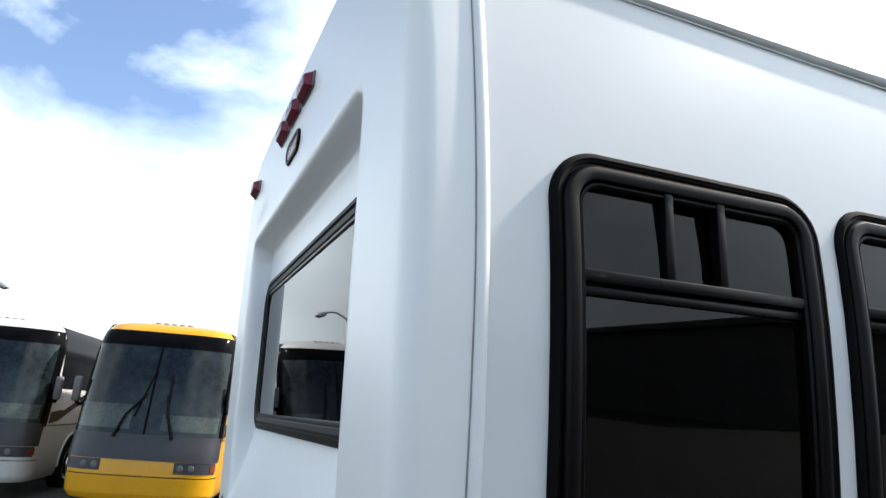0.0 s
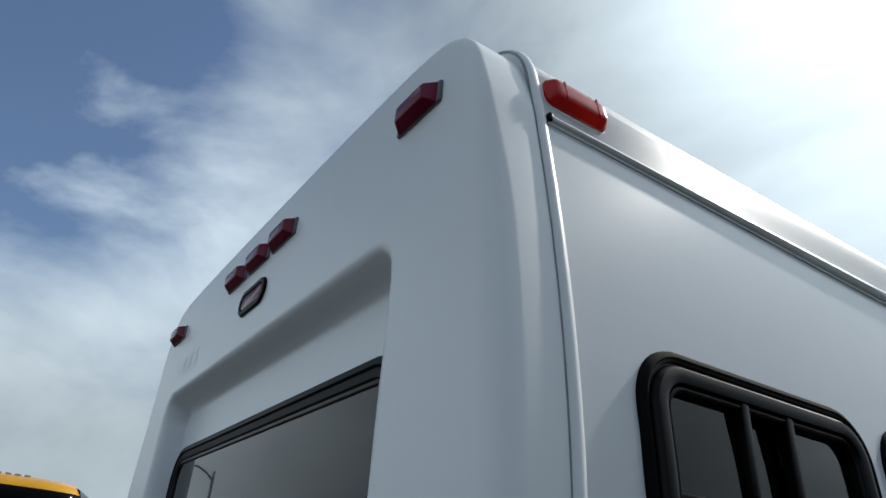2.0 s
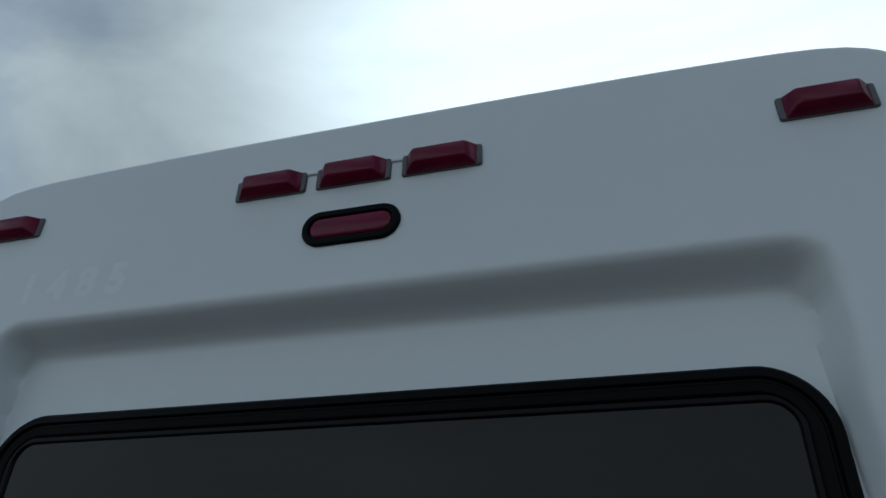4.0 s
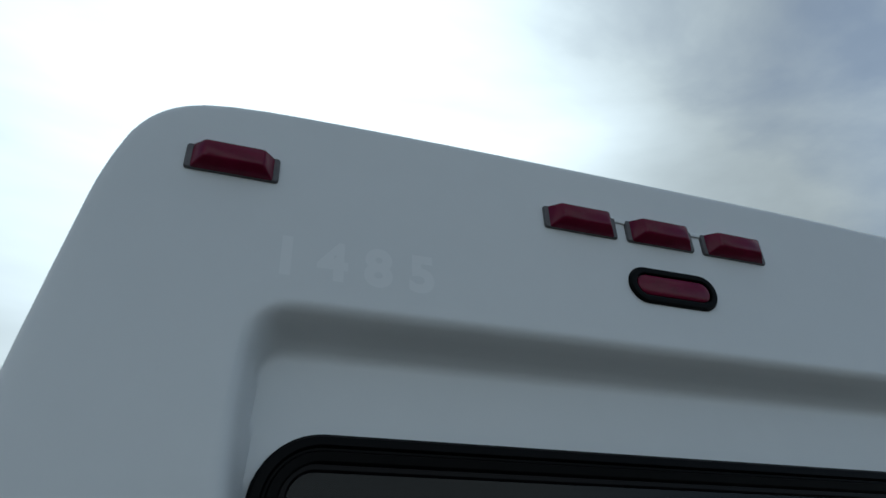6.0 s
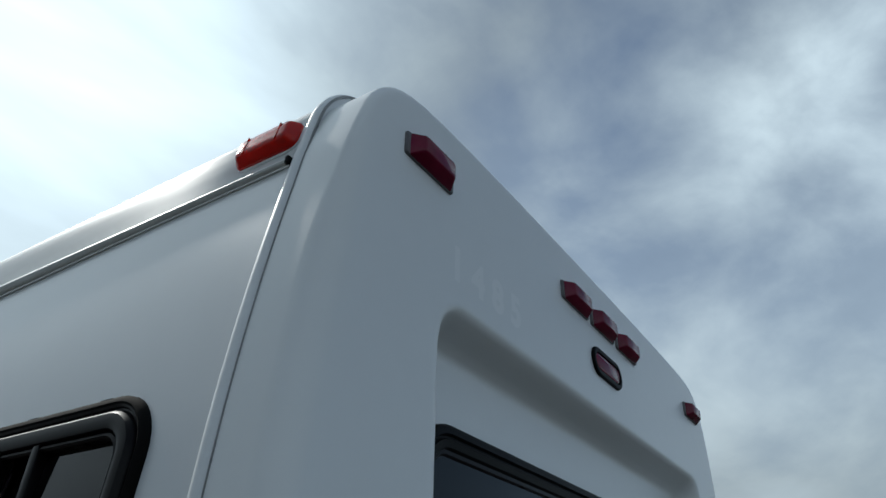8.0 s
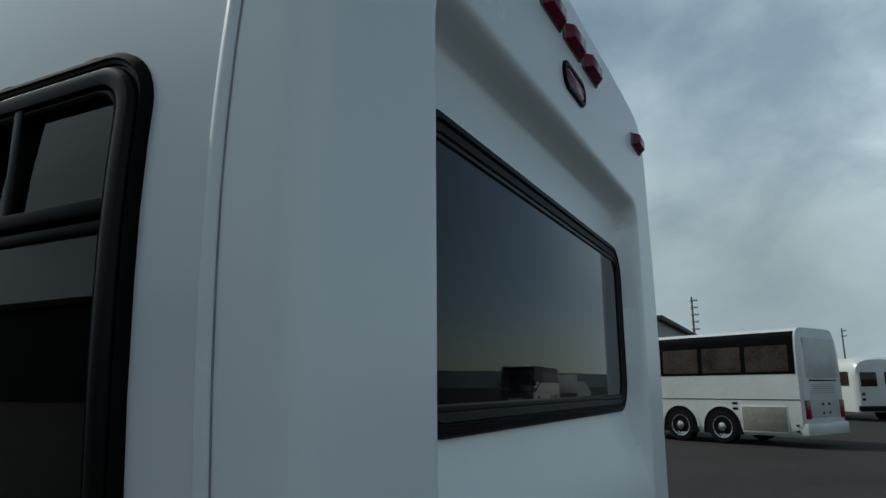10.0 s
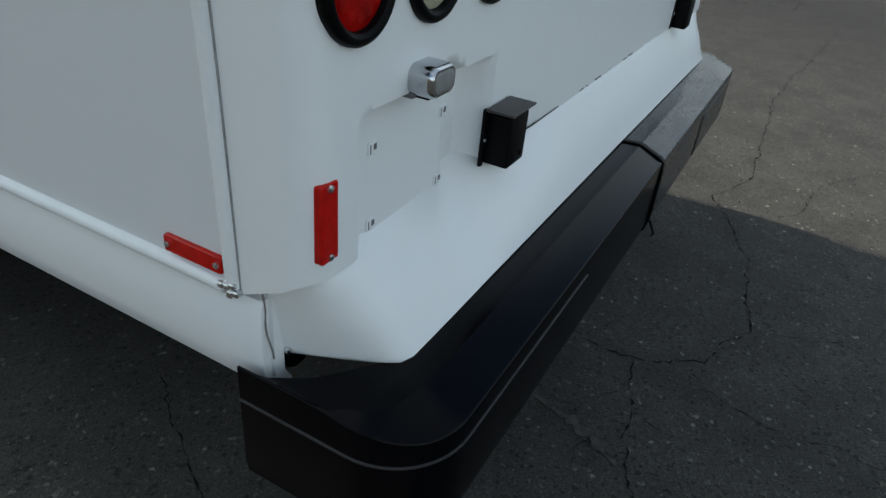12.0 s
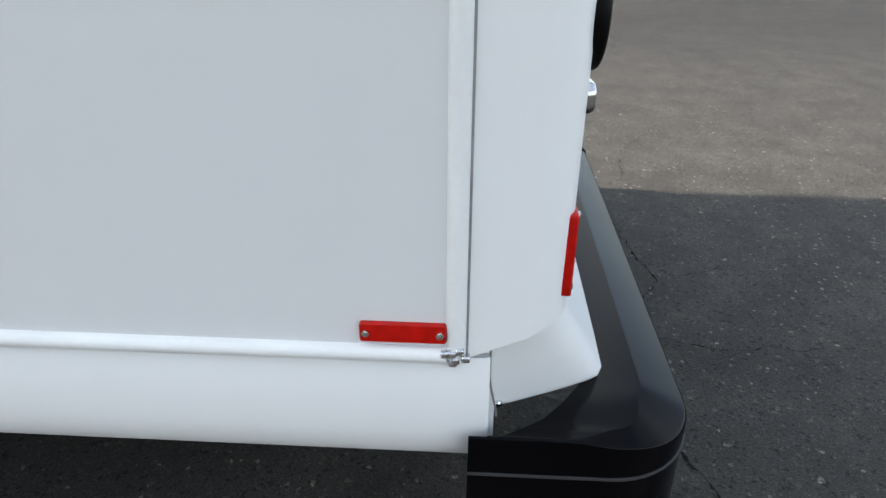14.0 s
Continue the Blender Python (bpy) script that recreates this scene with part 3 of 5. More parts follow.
bus = thing("shuttle_bus", pose(0, 0, 0), "white fibreglass shuttle bus seen from its rear, parked on asphalt", "bus")
REC_X, REC_TOP, REC_D = 0.926, 2.556, 0.088


def rear_depth(x, z):
    """How far the rear face is set in: the window's recess, and the number plate's."""
    r = 0.11
    # window recess: soft under the top edge, a rolled-over lip at the sides, round upper corners
    dx, dz = REC_X - abs(x), REC_TOP - z
    if dx < r and dz < r:
        q = math.hypot(r - dx, r - dz)
        inside, c = r - q, ((r - dz) / max(1e-6, q)) ** 2
    else:
        inside, c = (dz, 1.0) if dz < dx else (dx, 0.0)
    c = smooth(c)
    q = max(0.0, min(1.0, (z - 1.36) / 0.36))
    deep = REC_D * (0.55 * q + 0.45 * smooth(q))
    f = deep * (c * smooth(inside / 0.064) + (1 - c) * min(1.0, max(0.0, inside) / 0.058) ** 3.2)
    # plate recess: a shallow pad with a soft left edge, then a trench before a slanting wall
    px0, px1, pz1 = -1.128, -0.737, 1.01
    top = pz1 + 0.02 * smooth((x + 0.98) / 0.1) - 0.02 * smooth((x + 0.9) / 0.06)
    pad = 0.026 * smooth((x - px0) / 0.045) + 0.032 * smooth((x + 0.862) / 0.03)
    pad = min(pad, 0.058 * max(0.0, min(1.0, (px1 - x) / 0.022))) * smooth((top - z) / 0.014)
    return max(f, pad)


def build_rear_wall():
    bm = bmesh.new()
    ring = outline(WALL_Z, 150)
    n = len(ring)
    # quarter-round edge from the seam to the face
    loops = []
    for a in [None] + [radians(90 * k / 7) for k in range(8)]:
        lp = []
        for k, (x, z, nx, nz) in enumerate(ring):
            r = edge_r(z)
            y, inset = (SEAM_Y, 0.0) if a is None else (r * (1 - math.sin(a)), r * (1 - math.cos(a)))
            low = 0.055 * smooth(y / 0.12) if k in (0, n - 1) else 0.0
            lp.append((x - nx * inset, y, z - nz * inset - low))
        loops.append(lp)
    rows = loft(bm, loops, ring=False)
    edge = rows[-1]
    # the face: each pair of mirrored edge points is one row
    half = n // 2
    us = sorted(set([i / 60 - 1 for i in range(121)] + [s * (0.765 + 0.004 * k) / 1.0 for k in range(28) for s in (-1, 1)] + [-0.967 + 0.006 * k for k in range(70)]))
    us = [u for u in us if -0.998 < u < 0.998]
    us = [u for k, u in enumerate(us) if k == 0 or u - us[k - 1] > 0.0021]
    grid = []
    for i in range(half):
        a, b = edge[i], edge[n - 1 - i]
        w, z = (b.co.x - a.co.x) / 2, a.co.z
        if w < 0.02:
            break
        row = [a] + [bm.verts.new((u * w, rear_depth(u * w, z), z)) for u in us] + [b]
        grid.append(row)
    for p, q in zip(grid, grid[1:]):
        for j in range(len(p) - 1):
            # the window's opening
            if 1.757 < (p[j].co.z + q[j].co.z) / 2 < 2.308 and abs(p[j].co.x + p[j + 1].co.x) / 2 < 0.818:
                continue
            bm.faces.new((p[j], p[j + 1], q[j + 1], q[j]))
    m = len(grid)
    bm.faces.new(grid[-1] + [edge[k] for k in range(n - 1 - m, m - 1, -1)])
    # return lip under the wall
    lip = [bm.verts.new((v.co.x * 0.985, v.co.y + 0.05, v.co.z)) for v in grid[0]]
    for j in range(len(lip) - 1):
        bm.faces.new((grid[0][j], lip[j], lip[j + 1], grid[0][j + 1]))
    ob = part("rear_wall", bm, GELCOAT, bus, "white moulded rear wall with a deep window recess", sharp=50)
    return ob


build_rear_wall()


# side walls with real openings, windows, roof
SIDE_X = 1.261
WIN_Y0, WIN_W, WIN_STEP, WIN_Z0, WIN_Z1, WINDOWS = 0.276, 0.69, 0.755, 1.336, 2.306, 6


def build_sides():
    for s in (-1, 1):
        bm = bmesh.new()
        ys = [SEAM_Y]
        for k in range(WINDOWS):
            ys += [WIN_Y0 + WIN_STEP * k + 0.036, WIN_Y0 + WIN_STEP * k + WIN_W - 0.036]
        ys += [END_Y]
        zs = [0.745, 0.9, 1.05, 1.2, WIN_Z0 + 0.036, 1.4, 1.6, 1.8, 1.95, 2.05, 2.15, 2.25, WIN_Z1 - 0.036, 2.36, 2.415, 2.47, 2.52, 2.57, 2.61, 2.65, 2.7, 2.74, 2.76]
        lo, hi = 4, 12
        for inner in (0, 1):
            grid = [[bm.verts.new((s * (half_width(z) - 0.04 * inner), y, z)) for z in zs] for y in ys]
            for i in range(len(ys) - 1):
                for j in range(len(zs) - 1):
                    if lo <= j < hi and i % 2 == 1:
                        continue
                    q = [grid[i][j], grid[i + 1][j], grid[i + 1][j + 1], grid[i][j + 1]]
                    bm.faces.new(q)
            if inner:
                for k in range(WINDOWS):
                    i = 1 + 2 * k
                    edge = [(i, lo), (i + 1, lo)] + [(i + 1, j) for j in range(lo + 1, hi + 1)] + [(i, j) for j in range(hi, lo, -1)]
                    for a, b in zip(edge, edge[1:] + edge[:1]):
                        bm.faces.new((outer[a[0]][a[1]], outer[b[0]][b[1]], grid[b[0]][b[1]], grid[a[0]][a[1]]))
            outer = grid
        bmesh.ops.recalc_face_normals(bm, faces=bm.faces)
        part("side_wall", bm, PANEL, bus, "flat glossy white side panel", sharp=40)
    # roof
    bm = bmesh.new()
    cove = [(x, z) for z, x in COVE]
    ring = [(-x, z, 0, 0) for x, z in cove] + [(-0.985 + 0.985 / 9 * k, 3.003 + 0.012 * (1 - (1 - k / 9) ** 2), 0, 0) for k in range(1, 18)] + [(x, z, 0, 0) for x, z in cove[::-1]]
    cols = [[(x * 0.97, SEAM_Y + 0.004, z - 0.07 * smooth((z - 2.76) / 0.1)) for x, z, _, _ in ring], [(x * 0.998, SEAM_Y + 0.002, z - 0.006) for x, z, _, _ in ring]]
    for y in [SEAM_Y + 0.008, 0.6, 2.0, 4.0, END_Y]:
        cols.append([(x, y, z) for x, z, _, _ in ring])
    loft(bm, cols, ring=False)
    part("roof", bm, ROOFCAP, bus, "white fibreglass roof with a rounded cove")
    # front wall, floor and a dark cabin lining close the body
    bm = bmesh.new()
    vs = [bm.verts.new((x, END_Y, z)) for x, z, _, _ in outline(0.745, 12)]
    bm.faces.new(vs)
    part("front_wall", bm, GELCOAT, bus)
    # unseen block, added to keep light off the ground below
    bm = bmesh.new()
    add_box(bm, -0.86, 0.86, 0.17, END_Y - 0.1, 0.32, 0.61, bevel=0.05)
    part("underfloor_block", bm, DARK, bus, "plain dark block added under the floor to shade the ground")
    part("floor_pan", box(-1.17, 1.17, 0.16, END_Y, 0.6, 0.68), DARK, bus)


def side_place(s, yc, zc):
    """Window coordinates on a side: u along the bus, v up, d outwards."""
    return lambda u, v, d: (s * (half_width(zc + v) + d), yc + u, zc + v)


def low_place(s, yc, zc):
    """The same at the foot of a side wall."""
    return lambda u, v, d: (s * (half_width(zc) + d), yc + u, zc + v)


def build_side_window(s, k):
    yc, zc = WIN_Y0 + WIN_STEP * k + WIN_W / 2, (WIN_Z0 + WIN_Z1) / 2
    h = WIN_Z1 - WIN_Z0
    P = side_place(s, yc, zc)
    win = part("window", ring_frame(P, WIN_W, h, 0.105, [(0.0, 0.001), (0.002, 0.009), (0.009, 0.013), (0.017, 0.010), (0.019, 0.006), (0.022, 0.006), (0.0245, 0.013),
               (0.03, 0.019), (0.042, 0.021), (0.054, 0.017), (0.058, 0.008), (0.060, -0.012), (0.03, -0.03), (0.01, -0.002)], n=9, cuts=8), FRAME, bus,
               "black-framed window with dark tinted glass and an upper slider")
    part("seal", ring_frame(P, WIN_W, h, 0.105, [(-0.003, 0.0), (-0.002, 0.008), (0.003, 0.013), (0.009, 0.0145), (0.0125, 0.0125), (0.006, -0.001)], n=9, cuts=8), DARK, win, "dull black sealant round the frame")
    # inner bead, rails and slider posts
    part("bead", ring_frame(P, WIN_W - 0.116, h - 0.116, 0.052, [(0, 0.004), (0.001, 0.011), (0.006, 0.0125), (0.01, 0.008), (0.01, -0.006), (0.0, -0.006)], n=7, cuts=8), FRAME, win)
    zb = 2.062 - zc
    wi = WIN_W - 0.12
    for name, z0, z1, d in (("transom", zb - 0.012, zb + 0.012, 0.014), ("slider_sill", zb - 0.036, zb - 0.018, 0.006)):
        bm = bmesh.new()
        add_box(bm, *sorted((s * (SIDE_X - 0.012), s * (SIDE_X + d))), yc - wi / 2, yc + wi / 2, zc + z0, zc + z1, bevel=0.004)
        part(name, bm, FRAME, win)
    posts = (0.547, 0.683) if s > 0 else (0.576, 0.702)
    for yo in posts:
        y = yo + WIN_STEP * k
        bm = bmesh.new()
        add_box(bm, *sorted((s * (SIDE_X - 0.015), s * (SIDE_X + 0.01))), y - 0.011, y + 0.011, zc + zb, WIN_Z1 - 0.055, bevel=0.004)
        part("slider_post", bm, FRAME, win)
    ya, yb = posts[0] + WIN_STEP * k, posts[1] + WIN_STEP * k
    panes = ((yc - wi / 2, yc + wi / 2, WIN_Z0 + 0.055, 2.045, SIDE_X - 0.008), (yc - wi / 2, ya, 2.062, WIN_Z1 - 0.055, SIDE_X - 0.006),
             (yb, yc + wi / 2, 2.062, WIN_Z1 - 0.055, SIDE_X - 0.006), (ya, yb, 2.062, WIN_Z1 - 0.055, SIDE_X - 0.02))
    for y0, y1, z0, z1, x in panes:
        bm = bmesh.new()
        o = x - SIDE_X
        loft(bm, [[(s * (half_width(z) + d), y, z) for y, d in ((y0, o), (y1, o), (y1, o - 0.005), (y0, o - 0.005))] for z in [z0 + (z1 - z0) * k / 8 for k in range(9)]])
        part("pane", bm, SIDETINT, win)
    # small clips over the top of the frame
    for yo in (-0.2, 0.02, 0.24) if s < 0 else ():
        bm = bmesh.new()
        x = half_width(WIN_Z1)
        add_box(bm, *sorted((s * (x - 0.002), s * (x + 0.009))), yc + yo - 0.016, yc + yo + 0.016, WIN_Z1 - 0.003, WIN_Z1 + 0.0035, bevel=0.0015)
        part("clip", bm, RUBBER, win)
    return win


build_sides()
for s in (-1, 1):
    for k in range(WINDOWS):
        build_side_window(s, k)


# long trims
def build_trims():
    ring = outline(0.745, 60)
    for s in (-1, 1):
        path = [p for p in ring if p[0] * s > 0 and p[1] < 2.985]
        path = path if s < 0 else path[::-1]
        path = [(x, z + 0.028 * smooth((z - 2.76) / 0.1), a, b) for x, z, a, b in path if abs(x) > 0.9]
        # bead over the corner seam
        bm = bmesh.new()
        sect = [(0.013 * math.cos(a), 0.0085 * math.sin(a)) for a in [radians(180 * i / 6) for i in range(7)]] + [(-0.012, -0.03), (0.012, -0.03)]
        loops = [[(x + nx * d, SEAM_Y + 0.014 + c, z + nz * d) for c, d in sect] for x, z, nx, nz in path]
        loft(bm, loops)
        part("corner_bead", bm, TRIM, bus, "white half-round corner bead")
        bm = bmesh.new()
        loops = [[(x + nx * d, SEAM_Y + c, z + nz * d) for c, d in ((-0.0016, -0.004), (-0.0016, 0.0012), (0.0016, 0.0012), (0.0016, -0.004))] for x, z, nx, nz in path]
        loft(bm, loops)
        part("corner_seam", bm, JOINT, bus)
        # drip rail along the roof, thin at its end and full further on
        loops, shade = [], []
        for y in [SEAM_Y + 0.03 + 0.05 * k for k in range(40)] + [3.0, END_Y]:
            f = smooth((y - 0.1) / 1.5)
            h, d, z = 0.008 + 0.011 * f, 0.014 + 0.008 * f, 2.743 - 0.012 * f
            x = half_width(z)
            loops.append([(s * (x + d * math.cos(radians(a))), y, z + h * math.sin(radians(a))) for a in (90, 60, 30, 0, -30, -60, -90)] + [(s * (x - 0.012), y, z - h), (s * (x - 0.012), y, z + h)])
            shade.append([(s * (x - 0.01), y, z - h), (s * (x + d * 0.45), y, z - h), (s * (x + d * 0.4), y, z - h - 0.004), (s * (x - 0.006), y, z - h - 0.005)])
        bm = bmesh.new()
        loft(bm, loops)
        rail = part("drip_rail", bm, RAIL, bus, "grey-white rounded drip rail under the roof cove")
        bm = bmesh.new()
        loft(bm, shade)
        part("drip_gasket", bm, RAIL, rail)
        x = half_width(2.742)
        bm = bmesh.new()
        add_box(bm, *sorted((s * (x - 0.005), s * (x + 0.014))), SEAM_Y + 0.026, SEAM_Y + 0.036, 2.735, 2.753, bevel=0.003)
        part("rail_end", bm, RUBBER, rail)
        # rub rail at the foot of the side wall
        bm = bmesh.new()
        sect = [(0.0, 0.737), (0.006, 0.7385), (0.012, 0.744), (0.0135, 0.75), (0.012, 0.756), (0.006, 0.7615), (0.0, 0.763), (-0.006, 0.763), (-0.006, 0.737)]
        loft(bm, [[(s * (1.22 + d), y, z) for d, z in sect] for y in (SEAM_Y + 0.026, 1.0, 3.0, END_Y)])
        part("rub_rail", bm, TRIM, bus, "white moulded rub rail")
        # its chipped metal end
        rng = random.Random(5)
        for i in range(7):
            yy, zz = SEAM_Y + 0.012 + rng.uniform(-0.012, 0.018), 0.75 + rng.uniform(-0.011, 0.011)
            part("rail_end_chip", box(*sorted((s * 1.218, s * (1.228 + rng.uniform(0, 0.006)))), yy - 0.005, yy + 0.006, zz - 0.005, zz + 0.005, bevel=0.002, seg=1), ALU, bus, "bare crumpled metal of the rail end")
        # skirt
        bm = bmesh.new()
        sect = [(1.216, 0.742), (1.222, 0.72), (1.225, 0.67), (1.224, 0.62), (1.217, 0.585), (1.199, 0.56), (1.17, 0.552), (1.165, 0.565), (1.19, 0.61), (1.195, 0.742)]
        loops = []
        for y in (0.094, 0.1, 0.3, 2.0, END_Y):
            k = 0.004 if y < 0.095 else 0
            loops.append([(s * (xx - k), y, z) for xx, z in sect])
        loft(bm, loops)
        part("skirt", bm, GELCOAT, bus, "white skirt panel rolled under at its foot")
        # side clearance lamp on the cove
        P0 = Vector((s * (lerp_table(2.828, COVE) - 0.003), 0.245, 2.828))
        up = Vector((s * (lerp_table(2.87, COVE) - lerp_table(2.79, COVE)), 0, 0.08)).normalized()
        out = Vector((up.z * s, 0, abs(up.x))).normalized()
        P = lambda u, v, d: tuple(P0 + Vector((0, u, 0)) + up * v + out * d)
        lamp = part("clearance_lamp", plate(P, 0.178, 0.086, 0.036, [(0, -0.012), (0, 0.004), (0.003, 0.006)]), TRIM, bus, "red side clearance lamp on the roof cove")
        lens = part("lens", plate(P, 0.17, 0.078, 0.026, [(0, 0.004), (0.0, 0.011), (0.0015, 0.013), (0.012, 0.028), (0.016, 0.031), (0.024, 0.0325), (0.032, 0.033)], n=6), LAMPRED, lamp, "bright translucent red lens", sharp=50)
        for u in (-0.045, 0.045):
            part("lens_rib", plate(lambda a, b, d, u=u: P(u + a, b, d), 0.003, 0.05, 0.001, [(0, 0.03), (0, 0.0342)], n=1), LAMPRED, lens)


build_trims()


def rear(xc, zc, y0=0.0):
    """Coordinates on the rear face: u to +x, v up, d out of the bus."""
    return lambda u, v, d: (xc + u, y0 - d, zc + v)


def build_rear_window():
    zc, h, w = (1.712 + 2.352) / 2, 2.352 - 1.712, 1.725
    P = rear(0, zc, REC_D)
    win = part("rear_window", ring_frame(P, w, h, 0.122, [(0, -0.002), (0.001, 0.012), (0.006, 0.017), (0.02, 0.019), (0.024, 0.012), (0.028, 0.012), (0.031, 0.017), (0.046, 0.015),
               (0.053, 0.008), (0.054, -0.008), (0.02, -0.012)], n=10), RUBBER, bus, "wide rear window in a black rubber gasket")
    part("pane", plate(P, w - 0.09, h - 0.09, 0.06, [(0, 0.001), (0, 0.006)]), TINT, win)
    part("inner_trim", ring_frame(P, w - 0.1, h - 0.1, 0.06, [(0, 0.006), (0.002, 0.012), (0.01, 0.012), (0.014, 0.0065)], n=8), FRAME, win)


def marker(xc, zc, w, name, label):
    P = rear(xc, zc)
    lamp = part(name, plate(P, w, 0.056, 0.006, [(0, -0.004), (0, 0.004), (0.002, 0.007)], n=3), LAMPBASE, bus, label)
    lens = bmesh.new()
    a, b = w - 0.02, w - 0.058
    loops = [rrect(a, 0.054, 0.004, 3), rrect(a - 0.004, 0.053, 0.004, 3), rrect(b, 0.04, 0.006, 3), rrect(b - 0.012, 0.034, 0.006, 3)]
    loft(lens, [[P(u, v + dv, d) for u, v in lp] for lp, d, dv in zip(loops, (0.004, 0.009, 0.03, 0.033), (0, 0, 0.004, 0.004))])
    part("lens", lens, MAROON, lamp, "dark red faceted lens")
    return lamp


def build_rear_lamps():
    for x in (-0.961, 0.961):
        marker(x, 2.829, 0.172, "marker_lamp", "dark red clearance lamp at an upper rear corner")
    for x in (-0.214, -0.006, 0.202):
        marker(x, 2.838, 0.182, "identification_lamp", "dark red lamp, one of three in a row")
    bm = bmesh.new()
    add_box(bm, -0.30, 0.285, -0.005, 0.003, 2.856, 2.868, bevel=0.002)
    part("lamp_rail", bm, TRIM, bus)
    P = rear(0.0, 2.702)
    g = part("stop_lamp", plate(P, 0.23, 0.088, 0.044, [(0, -0.01), (0, 0.004), (0.003, 0.009), (0.01, 0.011), (0.016, 0.009), (0.018, 0.003)], n=9), RUBBER, bus, "oval stop lamp in a black rubber grommet")
    part("lens", plate(P, 0.19, 0.05, 0.025, [(0, 0.0), (0.001, 0.006), (0.006, 0.009)], n=8), MAROON, g)
    # round tail lamps, three a side
    for s in (-1, 1):
        for x, mat, lab in ((1.134, REDLENS, "red round tail lamp in a black grommet"), (0.965, CLEARLENS, "clear round reversing lamp in a black grommet"), (0.789, REDLENS, "red round tail lamp in a black grommet")):
            P = rear(s * x, 1.164)
            g = part("tail_lamp", lathe(P, [(0.0675, -0.006), (0.069, 0.002), (0.0685, 0.007), (0.066, 0.011), (0.062, 0.0132), (0.0575, 0.0128), (0.053, 0.009), (0.0505, -0.002)], 40), RUBBER, bus, lab)
            lens = part("lens", lathe(P, [(0.0515, -0.004), (0.0515, 0.001), (0.047, 0.0035), (0.032, 0.0048), (0.01, 0.0054)], 32), mat, g)
            # moulded optics under the lens face
            for ring, count in ((0.0, 1), (0.018, 6), (0.036, 12)):
                for k in range(count):
                    a = 2 * math.pi * k / count
                    Q = rear(s * x + ring * math.cos(a), 1.164 + ring * math.sin(a))
                    part("lens_optic", lathe(Q, [(0.0085, 0.002), (0.0075, 0.0046), (0.004, 0.0051)], 8), mat, lens)
    # reflectors with screws
    for s in (-1, 1):
        P = rear(s * 1.186, 0.886, 0.008)
        ref = part("rear_reflector", plate(P, 0.034, 0.112, 0.004, [(0, -0.004), (0, 0.008), (0.0015, 0.010)], n=3), BRIGHTRED, bus, "upright red reflector held by two screws")
        for v in (0.049, -0.049):
            part("screw", lathe(rear(s * 1.186, 0.886 + v, 0.008), [(0.005, 0.008), (0.005, 0.0125), (0.003, 0.0135)], 10), ALU, ref)
        Q = low_place(s, 0.206, 0.784)
        ref = part("side_reflector", plate(Q, 0.11, 0.028, 0.004, [(0, -0.002), (0, 0.006), (0.0015, 0.008)], n=3), BRIGHTRED, bus, "long red reflector held by two screws")
        for u in (-0.047, 0.047):
            part("screw", lathe(low_place(s, 0.206 + u, 0.784), [(0.005, 0.006), (0.005, 0.0105), (0.003, 0.0115)], 10), ALU, ref)


